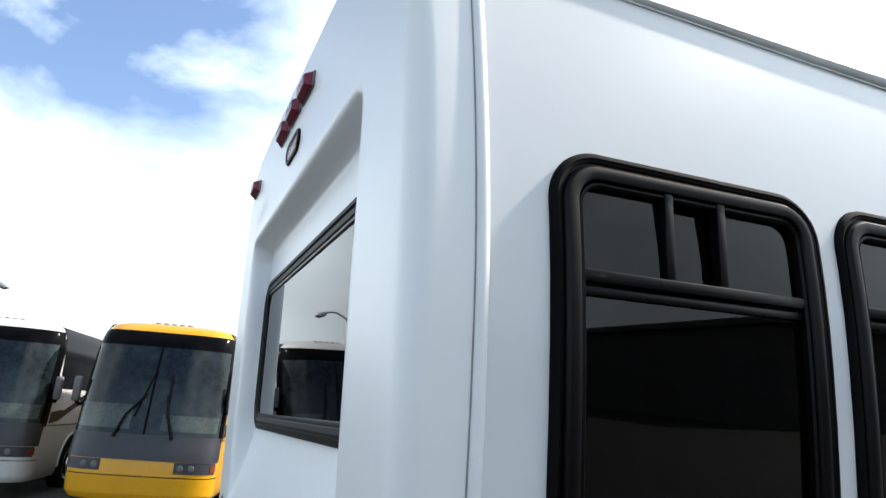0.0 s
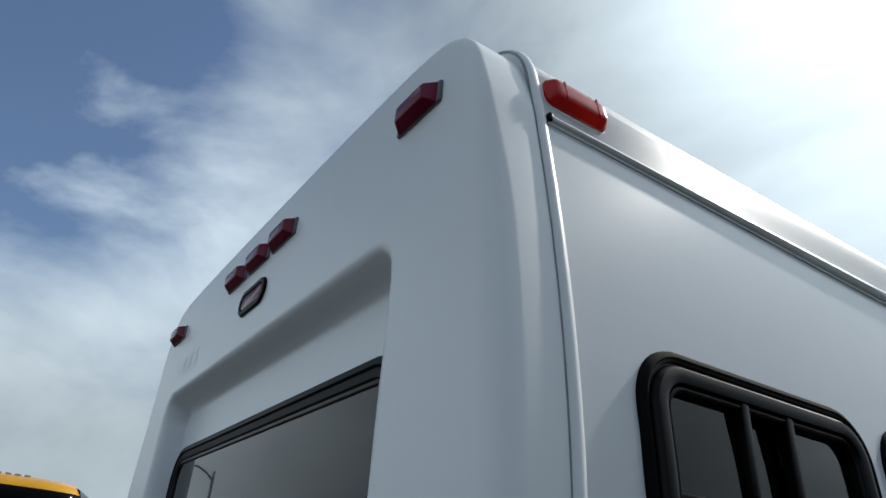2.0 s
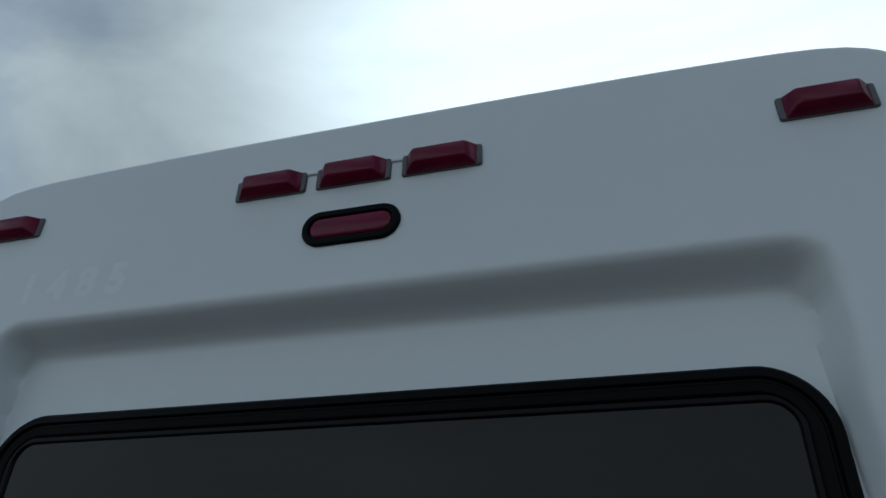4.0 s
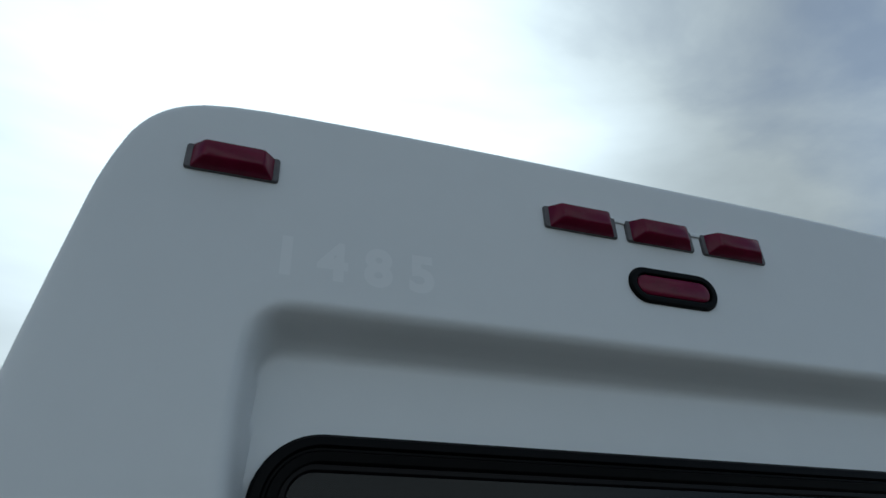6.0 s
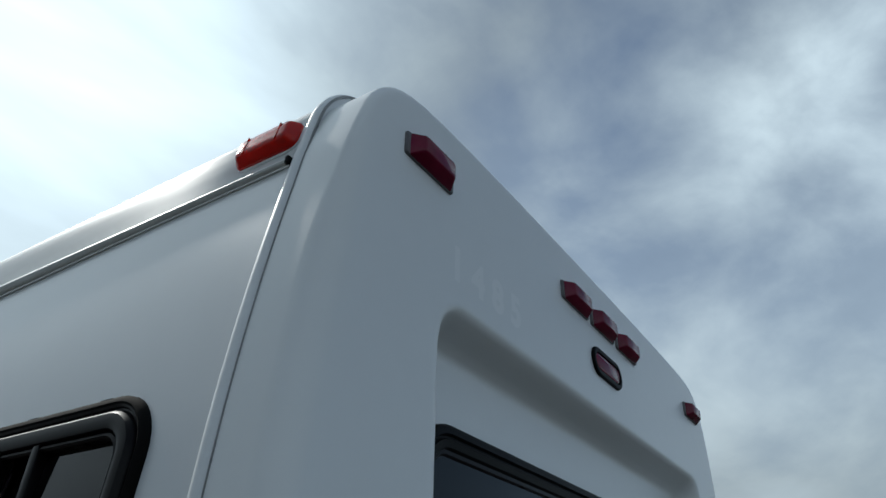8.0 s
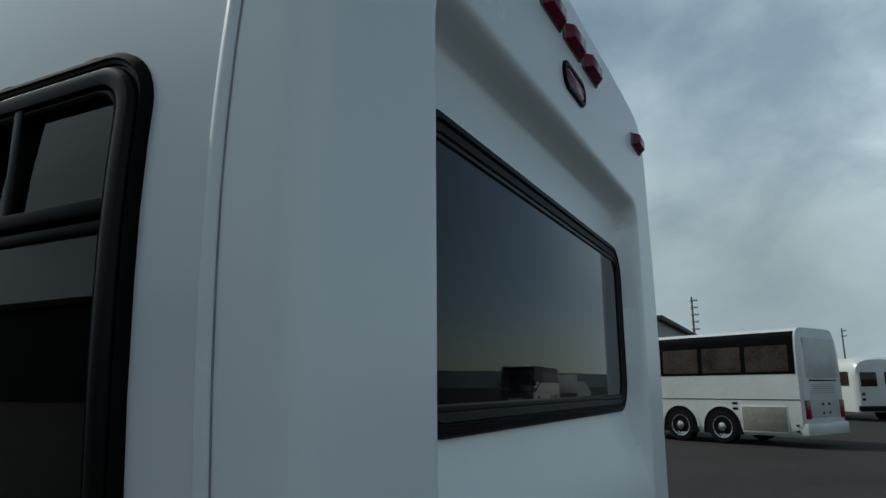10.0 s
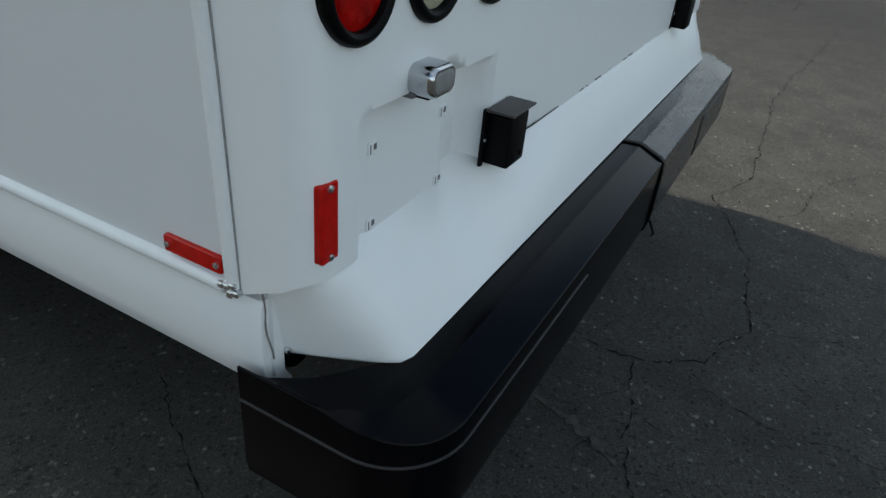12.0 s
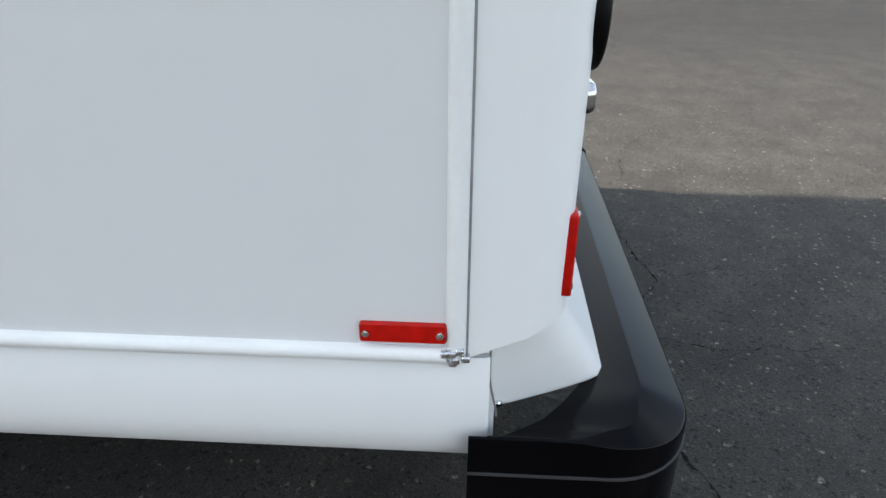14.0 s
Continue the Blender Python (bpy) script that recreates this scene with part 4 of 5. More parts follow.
def build_plate_area():
    # clips for a number plate
    for x in (-1.059, -0.8665):
        for z in (0.939, 0.82):
            P = rear(x, z, 0.026)
            clip = part("plate_clip", plate(P, 0.021, 0.02, 0.002, [(0, -0.002), (0, 0.002), (0.001, 0.0026)], n=2), TRIM, bus, "small white plastic clip nut")
            part("hole", plate(rear(x + 0.0045, z + 0.001, 0.026), 0.007, 0.009, 0.001, [(0, 0.002), (0, 0.003)], n=2), LAMPBASE, clip)
            part("slot", plate(rear(x - 0.006, z - 0.001, 0.026), 0.0024, 0.014, 0.0008, [(0, 0.002), (0, 0.003)], n=2), LAMPBASE, clip)
    for s in (-1, 1):
        # chrome plate lamp: a rounded hood
        xc, zc = s * 0.985, 1.028
        P = rear(xc, zc, 0.022)
        lamp = part("plate_lamp", plate(P, 0.066, 0.044, 0.017, [(0, -0.004), (0, 0.02), (0.0, 0.052), (0.0015, 0.057), (0.004, 0.06), (0.0065, 0.06), (0.0075, 0.0585)], n=8), CHROME, bus, "chrome number-plate lamp")
        part("lens", plate(rear(xc, zc, -0.03), 0.052, 0.03, 0.012, [(0, 0.004), (0.001, 0.0092), (0.004, 0.0102)], n=6), material("lamp_cover", (0.32, 0.33, 0.33), 0.12, metal=0.35, var=0.2, scale=40), lamp, "clear plate-lamp lens")
        part("foot", plate(rear(xc - 0.004, zc - 0.021, 0.026), 0.05, 0.01, 0.003, [(0, 0), (0, 0.03), (0.002, 0.034)], n=3), LAMPBASE, lamp)
        for u in (-0.016, 0.01):
            part("vent", plate(rear(xc + u, zc - 0.0215, -0.006), 0.012, 0.006, 0.002, [(0, 0), (0, 0.02)], n=2), DARK, lamp)
    # black sensor boxes under angle brackets, standing on the apron
    for s in (-1, 1):
        x = s * 0.715
        bm = bmesh.new()
        add_box(bm, x - 0.034, x + 0.038, -0.05, 0.0, 0.815, 0.908, bevel=0.004)
        b = part("sensor_box", bm, RUBBER, bus, "black sensor box under a bent metal bracket")
        # top plate, browner and paler than the bracket's back strips
        bm = bmesh.new()
        add_box(bm, x - 0.046, x + 0.052, -0.056, -0.002, 0.914, 0.9185, bevel=0.0015, seg=1)
        part("bracket_top", bm, BRACKET, b, "dark brown bracket plate")
        for u0, u1, z0 in ((-0.046, -0.036, 0.812), (0.04, 0.046, 0.83)):
            part("bracket_back", box(x + u0, x + u1, -0.004, 0.002, z0, 0.917), RUBBER, b)
        for u, z in ((-0.041, 0.862),):
            part("screw", lathe(rear(x + u, z, -0.004), [(0.004, 0), (0.004, 0.003), (0.002, 0.004)], 8), ALU, b)
        for u, z in ((-0.012, 0.832), (0.018, 0.832)):
            part("sensor_hole", lathe(rear(x + u, z, -0.05), [(0.006, -0.001), (0.006, 0.001), (0.004, 0.0015)], 10), DARK, b)


def build_apron():
    bm = bmesh.new()
    top = [(-1.207, 0.092, 0.772), (-1.203, 0.05, 0.776), (-1.193, 0.02, 0.783), (-1.172, 0.004, 0.792), (-1.13, 0.002, 0.8), (-1.06, 0.022, 0.803), (-0.87, 0.024, 0.809), (-0.842, 0.052, 0.811), (-0.764, 0.052, 0.815), (-0.738, 0.003, 0.818), (-0.4, 0.002, 0.818), (0, 0.002, 0.818)]
    low = [(-1.186, 0.092, 0.637), (-1.168, 0.05, 0.636), (-1.145, 0.0, 0.636), (-1.121, -0.05, 0.637), (-1.108, -0.07, 0.638), (-1.086, -0.079, 0.639), (-1.0, -0.08, 0.64), (-0.9, -0.08, 0.641), (-0.8, -0.08, 0.642), (-0.76, -0.08, 0.642), (-0.4, -0.08, 0.643), (0, -0.08, 0.644)]
    top += [(-x, y if k not in (5, 6, 7, 8) else 0.004, z) for k, (x, y, z) in reversed(list(enumerate(top[:-1])))]
    low += [(-x, y, z) for x, y, z in low[-2::-1]]
    up = [(x * 0.995, y + 0.03, z + 0.03) for x, y, z in top]
    loops = [up, top]
    for f in (0.12, 0.3, 0.5, 0.7, 0.86, 0.96):
        bulge = 0.004 * math.sin(math.pi * f) * (1 if f > 0.3 else 0.4)
        lp = []
        for k, (a, b) in enumerate(zip(top, low)):
            p = Vector(a).lerp(Vector(b), f)
            end = min(k, len(top) - 1 - k)
            o = bulge * (0.5 if end < 3 else 1.0)
            lp.append((p.x * (1 + 0.004 * o), p.y - o * 0.9, p.z + o * 0.55))
        loops.append(lp)
    loops += [low, [(x * 0.994, y + 0.012, z - 0.012) for x, y, z in low], [(x * 0.985, min(0.09, y + 0.06), z - 0.012) for x, y, z in low]]
    loft(bm, loops, ring=False)
    part("apron", bm, GELCOAT, bus, "white sloping apron above the bumper", sharp=60)
    # cracked sealant along its top edge
    rng = random.Random(11)
    x = -0.66
    while x < 1.0:
        l = rng.uniform(0.006, 0.05)
        if rng.random() < 0.55:
            part("sealant_bit", box(x, x + l, -0.0025, 0.004, 0.8172, 0.8185 + rng.uniform(0.0005, 0.0025), bevel=0.0006, seg=1), SEALANT if rng.random() < 0.6 else TRIM, bus)
        x += l + rng.uniform(0.01, 0.11)
    for s in (-1, 1):
        bm = bmesh.new()
        pts = [(s * (1.2115 + 0.0015 * math.sin(i * 0.9)), 0.094 - 0.012 * smooth((i - 6) / 8) , 0.778 - 0.0105 * i) for i in range(14)]
        tube(bm, pts, 0.0016, 5)
        part("apron_joint", bm, SEALANT, bus, "cracked filler line")
        part("corner_filler", box(*sorted((s * 1.185, s * 1.204)), 0.086, 0.135, 0.6, 0.76), GELCOAT, bus)
        for y, z, x in ((0.082, 0.765, 1.206), (0.08, 0.641, 1.184)):
            P = lambda u, v, d, x=x, y=y, z=z, s=s: (s * (x + d), y + u, z + v)
            part("apron_screw", lathe(P, [(0.006, -0.003), (0.006, 0.002), (0.003, 0.004)], 10), ALU if z < 0.7 else LAMPBASE, bus)
        # chips of old filler round the joint's head
        for k in range(6):
            yy, zz = 0.1 + rng.uniform(-0.014, 0.02), 0.772 + rng.uniform(-0.016, 0.006)
            part("filler_chip", box(*sorted((s * 1.208, s * 1.2135)), yy - rng.uniform(0.001, 0.003), yy + rng.uniform(0.001, 0.003), zz - rng.uniform(0.001, 0.005), zz + rng.uniform(0.001, 0.005), bevel=0.0006, seg=1), SEALANT if k % 2 else ALU, bus)


def build_bumper():
    # plan of the outer face from the open end round the corner to the middle, then mirrored
    r = 0.125
    plan = [(-1.247, y, -1, 0, c) for y, c in ((0.12, 0.0), (0.08, 0.0), (0.04, 0.0), (0.0, 0.0), (-0.03, 0.04), (-0.055, 0.2))]
    for i in range(13):
        a = radians(180 + 90 * i / 12)
        plan.append((-1.247 + r + r * math.cos(a), -0.074 + r * math.sin(a), math.cos(a), math.sin(a), 0.32 + 0.68 * smooth(i / 8)))
    plan += [(x, -0.199, 0, -1, 1) for x in (-1.0, -0.8, -0.6, -0.2, -0.006)]
    # inner edge of the top: a thin crescent at the open end, tucked under the apron further on
    rim = ((-0.12, -1.247), (-0.068, -1.232), (-0.018, -1.203), (0.012, -1.17), (0.04, -1.128), (0.058, -1.1), (0.062, -1.06))
    inner = []
    for i, p in enumerate(plan):
        if i < 19:
            yy = -0.118 + 0.178 * (i / 18) ** 0.9
            inner.append((max(p[0] + 0.004, lerp_table(yy, rim)), -yy))
        else:
            inner.append((p[0], -0.06))
    for s in (-1, 1):
        bm = bmesh.new()
        loops = []
        for (x, y, nx, ny, c), (ix, iy) in zip(plan, inner):
            at = lambda o, z: (-s * (x - nx * o), y - ny * o, z)
            top = 0.634 + 0.008 * c
            rr = 0.002 + 0.007 * c
            rolled = [at(rr * (1 - math.sin(radians(q))), top - 0.0345 * c - 0.002 + rr * math.cos(radians(q))) for q in (22, 36, 50, 63, 77, 90)]
            cr = (x - nx * (0.004 + 0.066 * c), y - ny * (0.004 + 0.066 * c))
            loops.append([(-s * ix, iy, top - 0.006), (-s * (ix + cr[0]) / 2, (iy + cr[1]) / 2, top - 0.002), (-s * cr[0], cr[1], top), *rolled, at(0.0, 0.56),
                          at(0.0, 0.44), at(0.004, 0.412), at(0.02, 0.398), at(0.04, 0.398), at(0.045, 0.5), (-s * ix, iy, 0.56)])
        loft(bm, loops)
        ob = part("bumper", bm, BUMPER if s < 0 else WORN, bus, "black plastic bumper half with a chamfered top" if s < 0 else "sun-greyed black plastic bumper half", sharp=17)
        # moulded line that ends short of the middle
        bm = bmesh.new()
        loops = []
        for x, y, nx, ny, c in plan[:-2]:
            loops.append([(-s * (x + nx * o), y + ny * o, z) for o, z in ((-0.002, 0.5735), (0.002, 0.573), (0.0025, 0.571), (0.002, 0.569), (-0.002, 0.5685))])
        loft(bm, loops)
        part("bumper_line", bm, STRIPE, ob, "pale moulded line along the bumper")
        # bracket behind the open end
        bm = bmesh.new()
        tube(bm, [(s * 1.14, 0.1, 0.6), (s * 1.12, 0.3, 0.6)], 0.03, 10)
        part("bumper_bracket", bm, DARK, ob)
        if s > 0:
            part("bumper_slot", box(0.588, 0.602, -0.2008, -0.19, 0.43, 0.572, bevel=0.0005, seg=1), DARK, ob, "upright black slot in the bumper face")
    # black joint strap round the middle
    bm = bmesh.new()
    prof = [(-0.045, 0.641), (-0.128, 0.6465), (-0.134, 0.645), (-0.19, 0.622), (-0.2015, 0.61), (-0.2045, 0.58), (-0.2045, 0.44), (-0.197, 0.402), (-0.16, 0.393)]
    loops = [[(x, y, z) for y, z in prof] for x in (-0.008, 0.008)]
    loft(bm, loops, ring=False)
    inner = [[(x, y + 0.008, z - 0.006) for y, z in prof] for x in (-0.008, 0.008)]
    loft(bm, inner, ring=False)
    for a, b in ((loops[0], inner[0]), (loops[1], inner[1])):
        loft(bm, [a, b], ring=False)
    part("bumper_strap", bm, RUBBER, bus, "black joint strap round the middle of the bumper")


def build_loose_bits():
    bm = bmesh.new()
    tube(bm, [(0.1, -0.16, 0.42), (0.12, -0.19, 0.37), (0.11, -0.21, 0.34), (0.14, -0.2, 0.315)], [0.006, 0.005, 0.004, 0.003], 6)
    part("loose_strip", bm, RUBBER, bus, "torn black strip hanging under the bumper")
    bm = bmesh.new()
    tube(bm, [(-0.665, -0.004, 0.835), (-0.6, -0.006, 0.826), (-0.5, -0.005, 0.8225), (-0.38, -0.004, 0.8215)], [0.002, 0.0016, 0.0014, 0.001], 6)
    part("sensor_cable", bm, RUBBER, bus, "thin dark cable from the sensor box")


def build_marks():
    # maker's badge: a two-tone star between plain slanted blocks
    def flat(name, pts, yy, mat, parent, label="", peak=0.0):
        bm = bmesh.new()
        a = [bm.verts.new((px, -yy, pz)) for px, pz in pts]
        b = [bm.verts.new((px, 0.001, pz)) for px, pz in pts]
        c = bm.verts.new((sum(p[0] for p in pts) / len(pts), -yy - peak, sum(p[1] for p in pts) / len(pts)))
        for i in range(len(pts)):
            j = (i + 1) % len(pts)
            bm.faces.new((c, a[i], a[j]))
            bm.faces.new((a[i], b[i], b[j], a[j]))
        return part(name, bm, mat, parent, label)

    def star(r, ratio):
        return [(-1.043 + q * math.cos(a), 1.381 + q * math.sin(a)) for q, a in ((r if i % 2 == 0 else r * ratio, radians(86 + 36 * i)) for i in range(10))]

    badge = flat("maker_badge", star(0.041, 0.4), 0.002, INK, bus, "black slanted maker's badge with a brown star", 0.001)
    flat("star", star(0.027, 0.42), 0.0032, BROWN, badge, "brown star", 0.001)
    zb, zt, sl, x = 1.364, 1.4015, 0.01, -1.118
    for w in (0.04, 0.034, 0.0, 0.037, 0.034, 0.039, 0.039, 0.041, 0.038):
        if w:
            flat("badge_block", [(x, zb), (x + w * 0.42, zb), (x + w * 0.55 + sl, zt), (x + sl, zt)], 0.0012, INK, badge)
            flat("badge_block", [(x + w * 0.5, zb), (x + w - 0.005, zb), (x + w - 0.005 + sl, zt), (x + w * 0.63 + sl, zt)], 0.0012, INK, badge)
        x += w or 0.046
    rng = random.Random(3)
    x = -1.0
    while x < -0.9:
        w = rng.uniform(0.006, 0.013)
        flat("small_print", [(x, 1.351), (x + w, 1.351), (x + w, 1.358), (x, 1.358)], 0.001, GOLD, badge, "faded gold bar")
        x += w + 0.003
    # ghost of removed numerals on the upper rear wall
    deps = bpy.context.evaluated_depsgraph_get
    for k, digit in enumerate("1485"):
        cu = bpy.data.curves.new("numeral", "FONT")
        cu.body, cu.size, cu.extrude, cu.offset = digit, 0.106, 0.0, 0.0045
        tmp = new("numeral", cu)
        me = bpy.data.meshes.new_from_object(tmp.evaluated_get(deps()))
        bpy.data.objects.remove(tmp)
        me.materials.clear()
        me.materials.append(GHOST)
        ob = new("ghost_numeral", me)
        ob.matrix_world = pose(-0.872 + 0.086 * k, -0.0006, 2.612, 90, 0, 0)
        ob.parent = bus
        ob["label"] = "faint ghost of a removed numeral"


def build_wheel(parent, x, y, z, r, w, side, name="wheel"):
    """A wheel whose axle lies along x of its parent; side is the outward sign."""
    P = lambda u, v, d: (x + side * d, y + u, z + v)
    wh = part(name, lathe(P, [(r * 0.62, -w), (r * 0.93, -w), (r, -w * 0.85), (r, -0.06), (r * 0.97, -0.02), (r * 0.9, 0.0), (r * 0.66, 0.0), (r * 0.62, -0.02)], 32, hollow=True), TYRE, parent, "black tyre on a steel rim")
    part("rim", lathe(P, [(r * 0.63, -0.1), (r * 0.64, -0.01), (r * 0.6, -0.015), (r * 0.52, -0.06), (r * 0.3, -0.05), (r * 0.24, 0.01), (r * 0.12, 0.02)], 28), ALU, wh)
    for i in range(8):
        a = 2 * math.pi * i / 8
        u, v = 0.4 * r * math.cos(a), 0.4 * r * math.sin(a)
        Q = lambda uu, vv, d, u=u, v=v: (x + side * d, y + u + uu, z + v + vv)
        part("wheel_nut", lathe(Q, [(0.018, -0.07), (0.018, -0.03), (0.01, -0.028)], 6), CHROME, wh)
    return wh


build_rear_window()
build_rear_lamps()
build_plate_area()
build_apron()
build_bumper()
build_loose_bits()
build_marks()
for s in (-1, 1):
    for y in (1.95, 5.6):
        build_wheel(bus, s * 1.13, y, 0.38, 0.38, 0.25, s)


# ---- motor coaches in the yard ----
COACH_Z = ((0.32, 0.02, 1.2), (0.4, 0.06, 1.25), (0.7, 0.06, 1.275), (1.0, 0.04, 1.28), (1.15, 0.02, 1.28), (1.35, -0.03, 1.28), (1.8, -0.12, 1.28), (2.3, -0.22, 1.275),
           (2.8, -0.34, 1.26), (3.1, -0.43, 1.235), (3.25, -0.5, 1.21), (3.38, -0.62, 1.15), (3.46, -0.85, 1.02), (3.5, -1.15, 0.8))
COACH_L = 12.2


def coach_dims(z):
    return lerp_table(z, [(a, b) for a, b, _ in COACH_Z]), lerp_table(z, [(a, c) for a, _, c in COACH_Z])


def coach_front(a, z, out=0.0):
    """A point of the coach's nose: a runs from -1 to 1 round it."""
    xf, w = coach_dims(z)
    t = radians(90 * a)
    sy, cx = math.sin(t), math.cos(t)
    y = (w + out) * math.copysign(abs(sy) ** 0.62, sy)
    x = xf + out - (0.62 + out) * (1 - abs(cx) ** 0.62)
    return (x, y, z)


def nose_at(y, z, out=0.0):
    """The same by the distance y from the middle."""
    _, w = coach_dims(z)
    a = math.asin(min(1.0, abs(y) / (w + out)) ** (1 / 0.62)) / radians(90)
    return coach_front(math.copysign(a, y), z, out)


def nose_patch(a0, a1, z0, z1, out, n=16, m=6):
    """A curved plate lying on the nose."""
    bm = bmesh.new()
    front = [[coach_front(a0 + (a1 - a0) * i / n, z0 + (z1 - z0) * j / m, out) for i in range(n + 1)] for j in range(m + 1)]
    back = [[coach_front(a0 + (a1 - a0) * i / n, z0 + (z1 - z0) * j / m, out - 0.02) for i in range(n + 1)] for j in range(m + 1)]
    f, b = loft(bm, front, ring=False), loft(bm, back, ring=False)
    for j in range(m):
        for i in (0, n):
            bm.faces.new((f[j][i], f[j + 1][i], b[j + 1][i], b[j][i]))
    for i in range(n):
        for j in (0, m):
            bm.faces.new((f[j][i], f[j][i + 1], b[j][i + 1], b[j][i]))
    return bm


def build_coach(m, paint, lower, label, rear_detail=True):
    c = thing("motor_coach", m, label, "coach", "coaches in the yard")
    zs = [z for z, _, _ in COACH_Z]
    zs = sorted(zs + [0.55, 2.05, 2.55, 3.3, 3.42])
    loops = []
    for z in zs:
        _, w = coach_dims(z)
        back = 0.10 * smooth((z - 2.9) / 0.6)
        lp = [coach_front(-1 + 2 * i / 28, z) for i in range(29)]
        lp += [(-4.0, w, z), (-8.0, w, z), (-COACH_L + 0.1, w, z), (-COACH_L + 0.02 + back, w - 0.07, z), (-COACH_L + back, w - 0.25, z), (-COACH_L + back, 0, z),
               (-COACH_L + back, -w + 0.25, z), (-COACH_L + 0.02 + back, -w + 0.07, z), (-COACH_L + 0.1, -w, z), (-8.0, -w, z), (-4.0, -w, z)]
        loops.append(lp)
    bm = bmesh.new()
    loft(bm, loops)
    part("body", bm, paint, c, "", sharp=40)
    # nose: dark mask, two-part windshield, lamps, wipers
    part("mask", nose_patch(-0.93, 0.93, 0.99, 1.42, 0.016), GREYMASK, c, "dark grey panel under the windshield")
    part("mask_top", nose_patch(-0.9, 0.9, 3.0, 3.28, 0.016), BLACKGLASS, c)
    part("divider", nose_patch(-0.0007, 0.0007, 1.4, 3.05, 0.014, 2), BLACKGLASS, c)
    for s in (-1, 1):
        part("windshield", nose_patch(min(0.0004 * s, 0.8 * s), max(0.0004 * s, 0.8 * s), 1.4, 3.05, 0.006), SHIELD, c, "raked half of a split windshield")
        # painted reflection: a pale plate just in front of the glass
        part("dash_reflection", nose_patch(min(0.05 * s, 0.72 * s), max(0.05 * s, 0.72 * s), 1.5, 1.78 if s > 0 else 1.92, 0.0085), DASHGLARE, c, "pale dash reflection painted low on the windshield")
        part("pillar", nose_patch(min(0.79 * s, 0.99 * s), max(0.79 * s, 0.99 * s), 1.36, 3.14, 0.012, 6), BLACKGLASS, c)
        h = part("headlight", nose_patch(min(0.2 * s, 0.84 * s), max(0.2 * s, 0.84 * s), 0.79, 0.98, 0.008), GREYMASK, c, "long dark headlight")
        part("indicator", nose_patch(min(0.7 * s, 0.85 * s), max(0.7 * s, 0.85 * s), 0.83, 0.94, 0.016, 6, 2), AMBER, h)
        for yb in (0.72, 0.9):
            x, y, z = nose_at(yb * s, 0.885, 0.004)
            P = lambda u, v, d, x=x, y=y, z=z: (x + d, y + u, z + v)
            part("beam", lathe(P, [(0.055, -0.02), (0.055, 0.012), (0.035, 0.02)], 14), LAMPBASE, h)
        # wiper: a pivot, an arm and its blade
        base, mid, tip = Vector(nose_at(s * 0.5, 1.36, 0.04)), Vector(nose_at(s * 0.36, 1.75, 0.05)), Vector(nose_at(0.1 + s * 0.18, 2.12, 0.04))
        bm = bmesh.new()
        tube(bm, [base, mid, tip], [0.03, 0.022, 0.012], 6)
        w = part("wiper", bm, RUBBER, c, "black wiper")
        bm = bmesh.new()
        tube(bm, [nose_at(0.06 + s * 0.28, 1.72, 0.03), nose_at(0.14 + s * 0.16, 2.5, 0.03)], 0.016, 6)
        part("blade", bm, RUBBER, w)
        # mirror held close to the pillar
        bm = bmesh.new()
        x, y, z = coach_front(0.97 * s, 2.0)
        tube(bm, [(x, y - 0.05 * s, z - 0.1), (x + 0.1, y + 0.08 * s, z - 0.14), (x + 0.2, y + 0.16 * s, z - 0.05)], 0.035, 8)
        arm = part("mirror_arm", bm, BLACKGLASS, c, "black mirror arm")
        bm = bmesh.new()
        ya, yb = sorted((y + 0.06 * s, y + 0.2 * s))
        add_box(bm, x + 0.12, x + 0.25, ya, yb, z - 0.1, z + 0.36, bevel=0.045, seg=3)
        part("mirror", bm, LAMPBASE, arm, "grey mirror housing")
    part("nose_slot", nose_patch(-0.3, 0.3, 0.74, 0.79, 0.004), paint, c)
    part("lower_panel", nose_patch(-0.98, 0.98, 0.42, 0.72, 0.01), lower, c, "painted bumper panel")
    part("bumper_gap", nose_patch(-0.98, 0.98, 0.715, 0.728, 0.012, 16, 1), FRAME, c)
    for y in (-0.3, -0.15, 0.0, 0.15, 0.3):
        bm = bmesh.new()
        add_box(bm, -1.0, -0.92, y - 0.05, y + 0.05, 3.46, 3.5, bevel=0.01)
        part("roof_lamp", bm, CLEARLENS, c)
    # sides: dark window band with posts, belt line, panels, wheels
    for s in (-1, 1):
        y0 = lambda z: coach_dims(z)[1]
        bm = bmesh.new()
        sect = [(2.12, -0.02)] + [(z, 0.008) for z in (2.12, 2.3, 2.55, 2.8, 3.1, 3.25, 3.3, 3.38)] + [(3.4, -0.02)]
        loft(bm, [[(x, s * (y0(z) + d), z) for z, d in sect] for x in (-COACH_L + 0.16, -6, -0.95)])
        band = part("window_band", bm, BLACKGLASS, c, "black band of side windows up to the roof edge")
        for k in range(5):
            x = -COACH_L + 0.34 + 1.5 * k
            bm = bmesh.new()
            loft(bm, [[(xx, s * (y0(z) + d), z) for z, d in ((2.2, 0.0), (2.2, 0.013), (2.3, 0.013), (2.55, 0.013), (2.8, 0.013), (2.98, 0.013), (2.98, 0.0))] for xx in (x, x + 1.34)])
            part("window", bm, COACHGLASS, band, "brown tinted pane")
        bm = bmesh.new()
        poly = ((-0.72, 1.42), (-1.2, 1.46), (-3.6, 2.14), (-3.6, 3.3), (-0.98, 3.3))
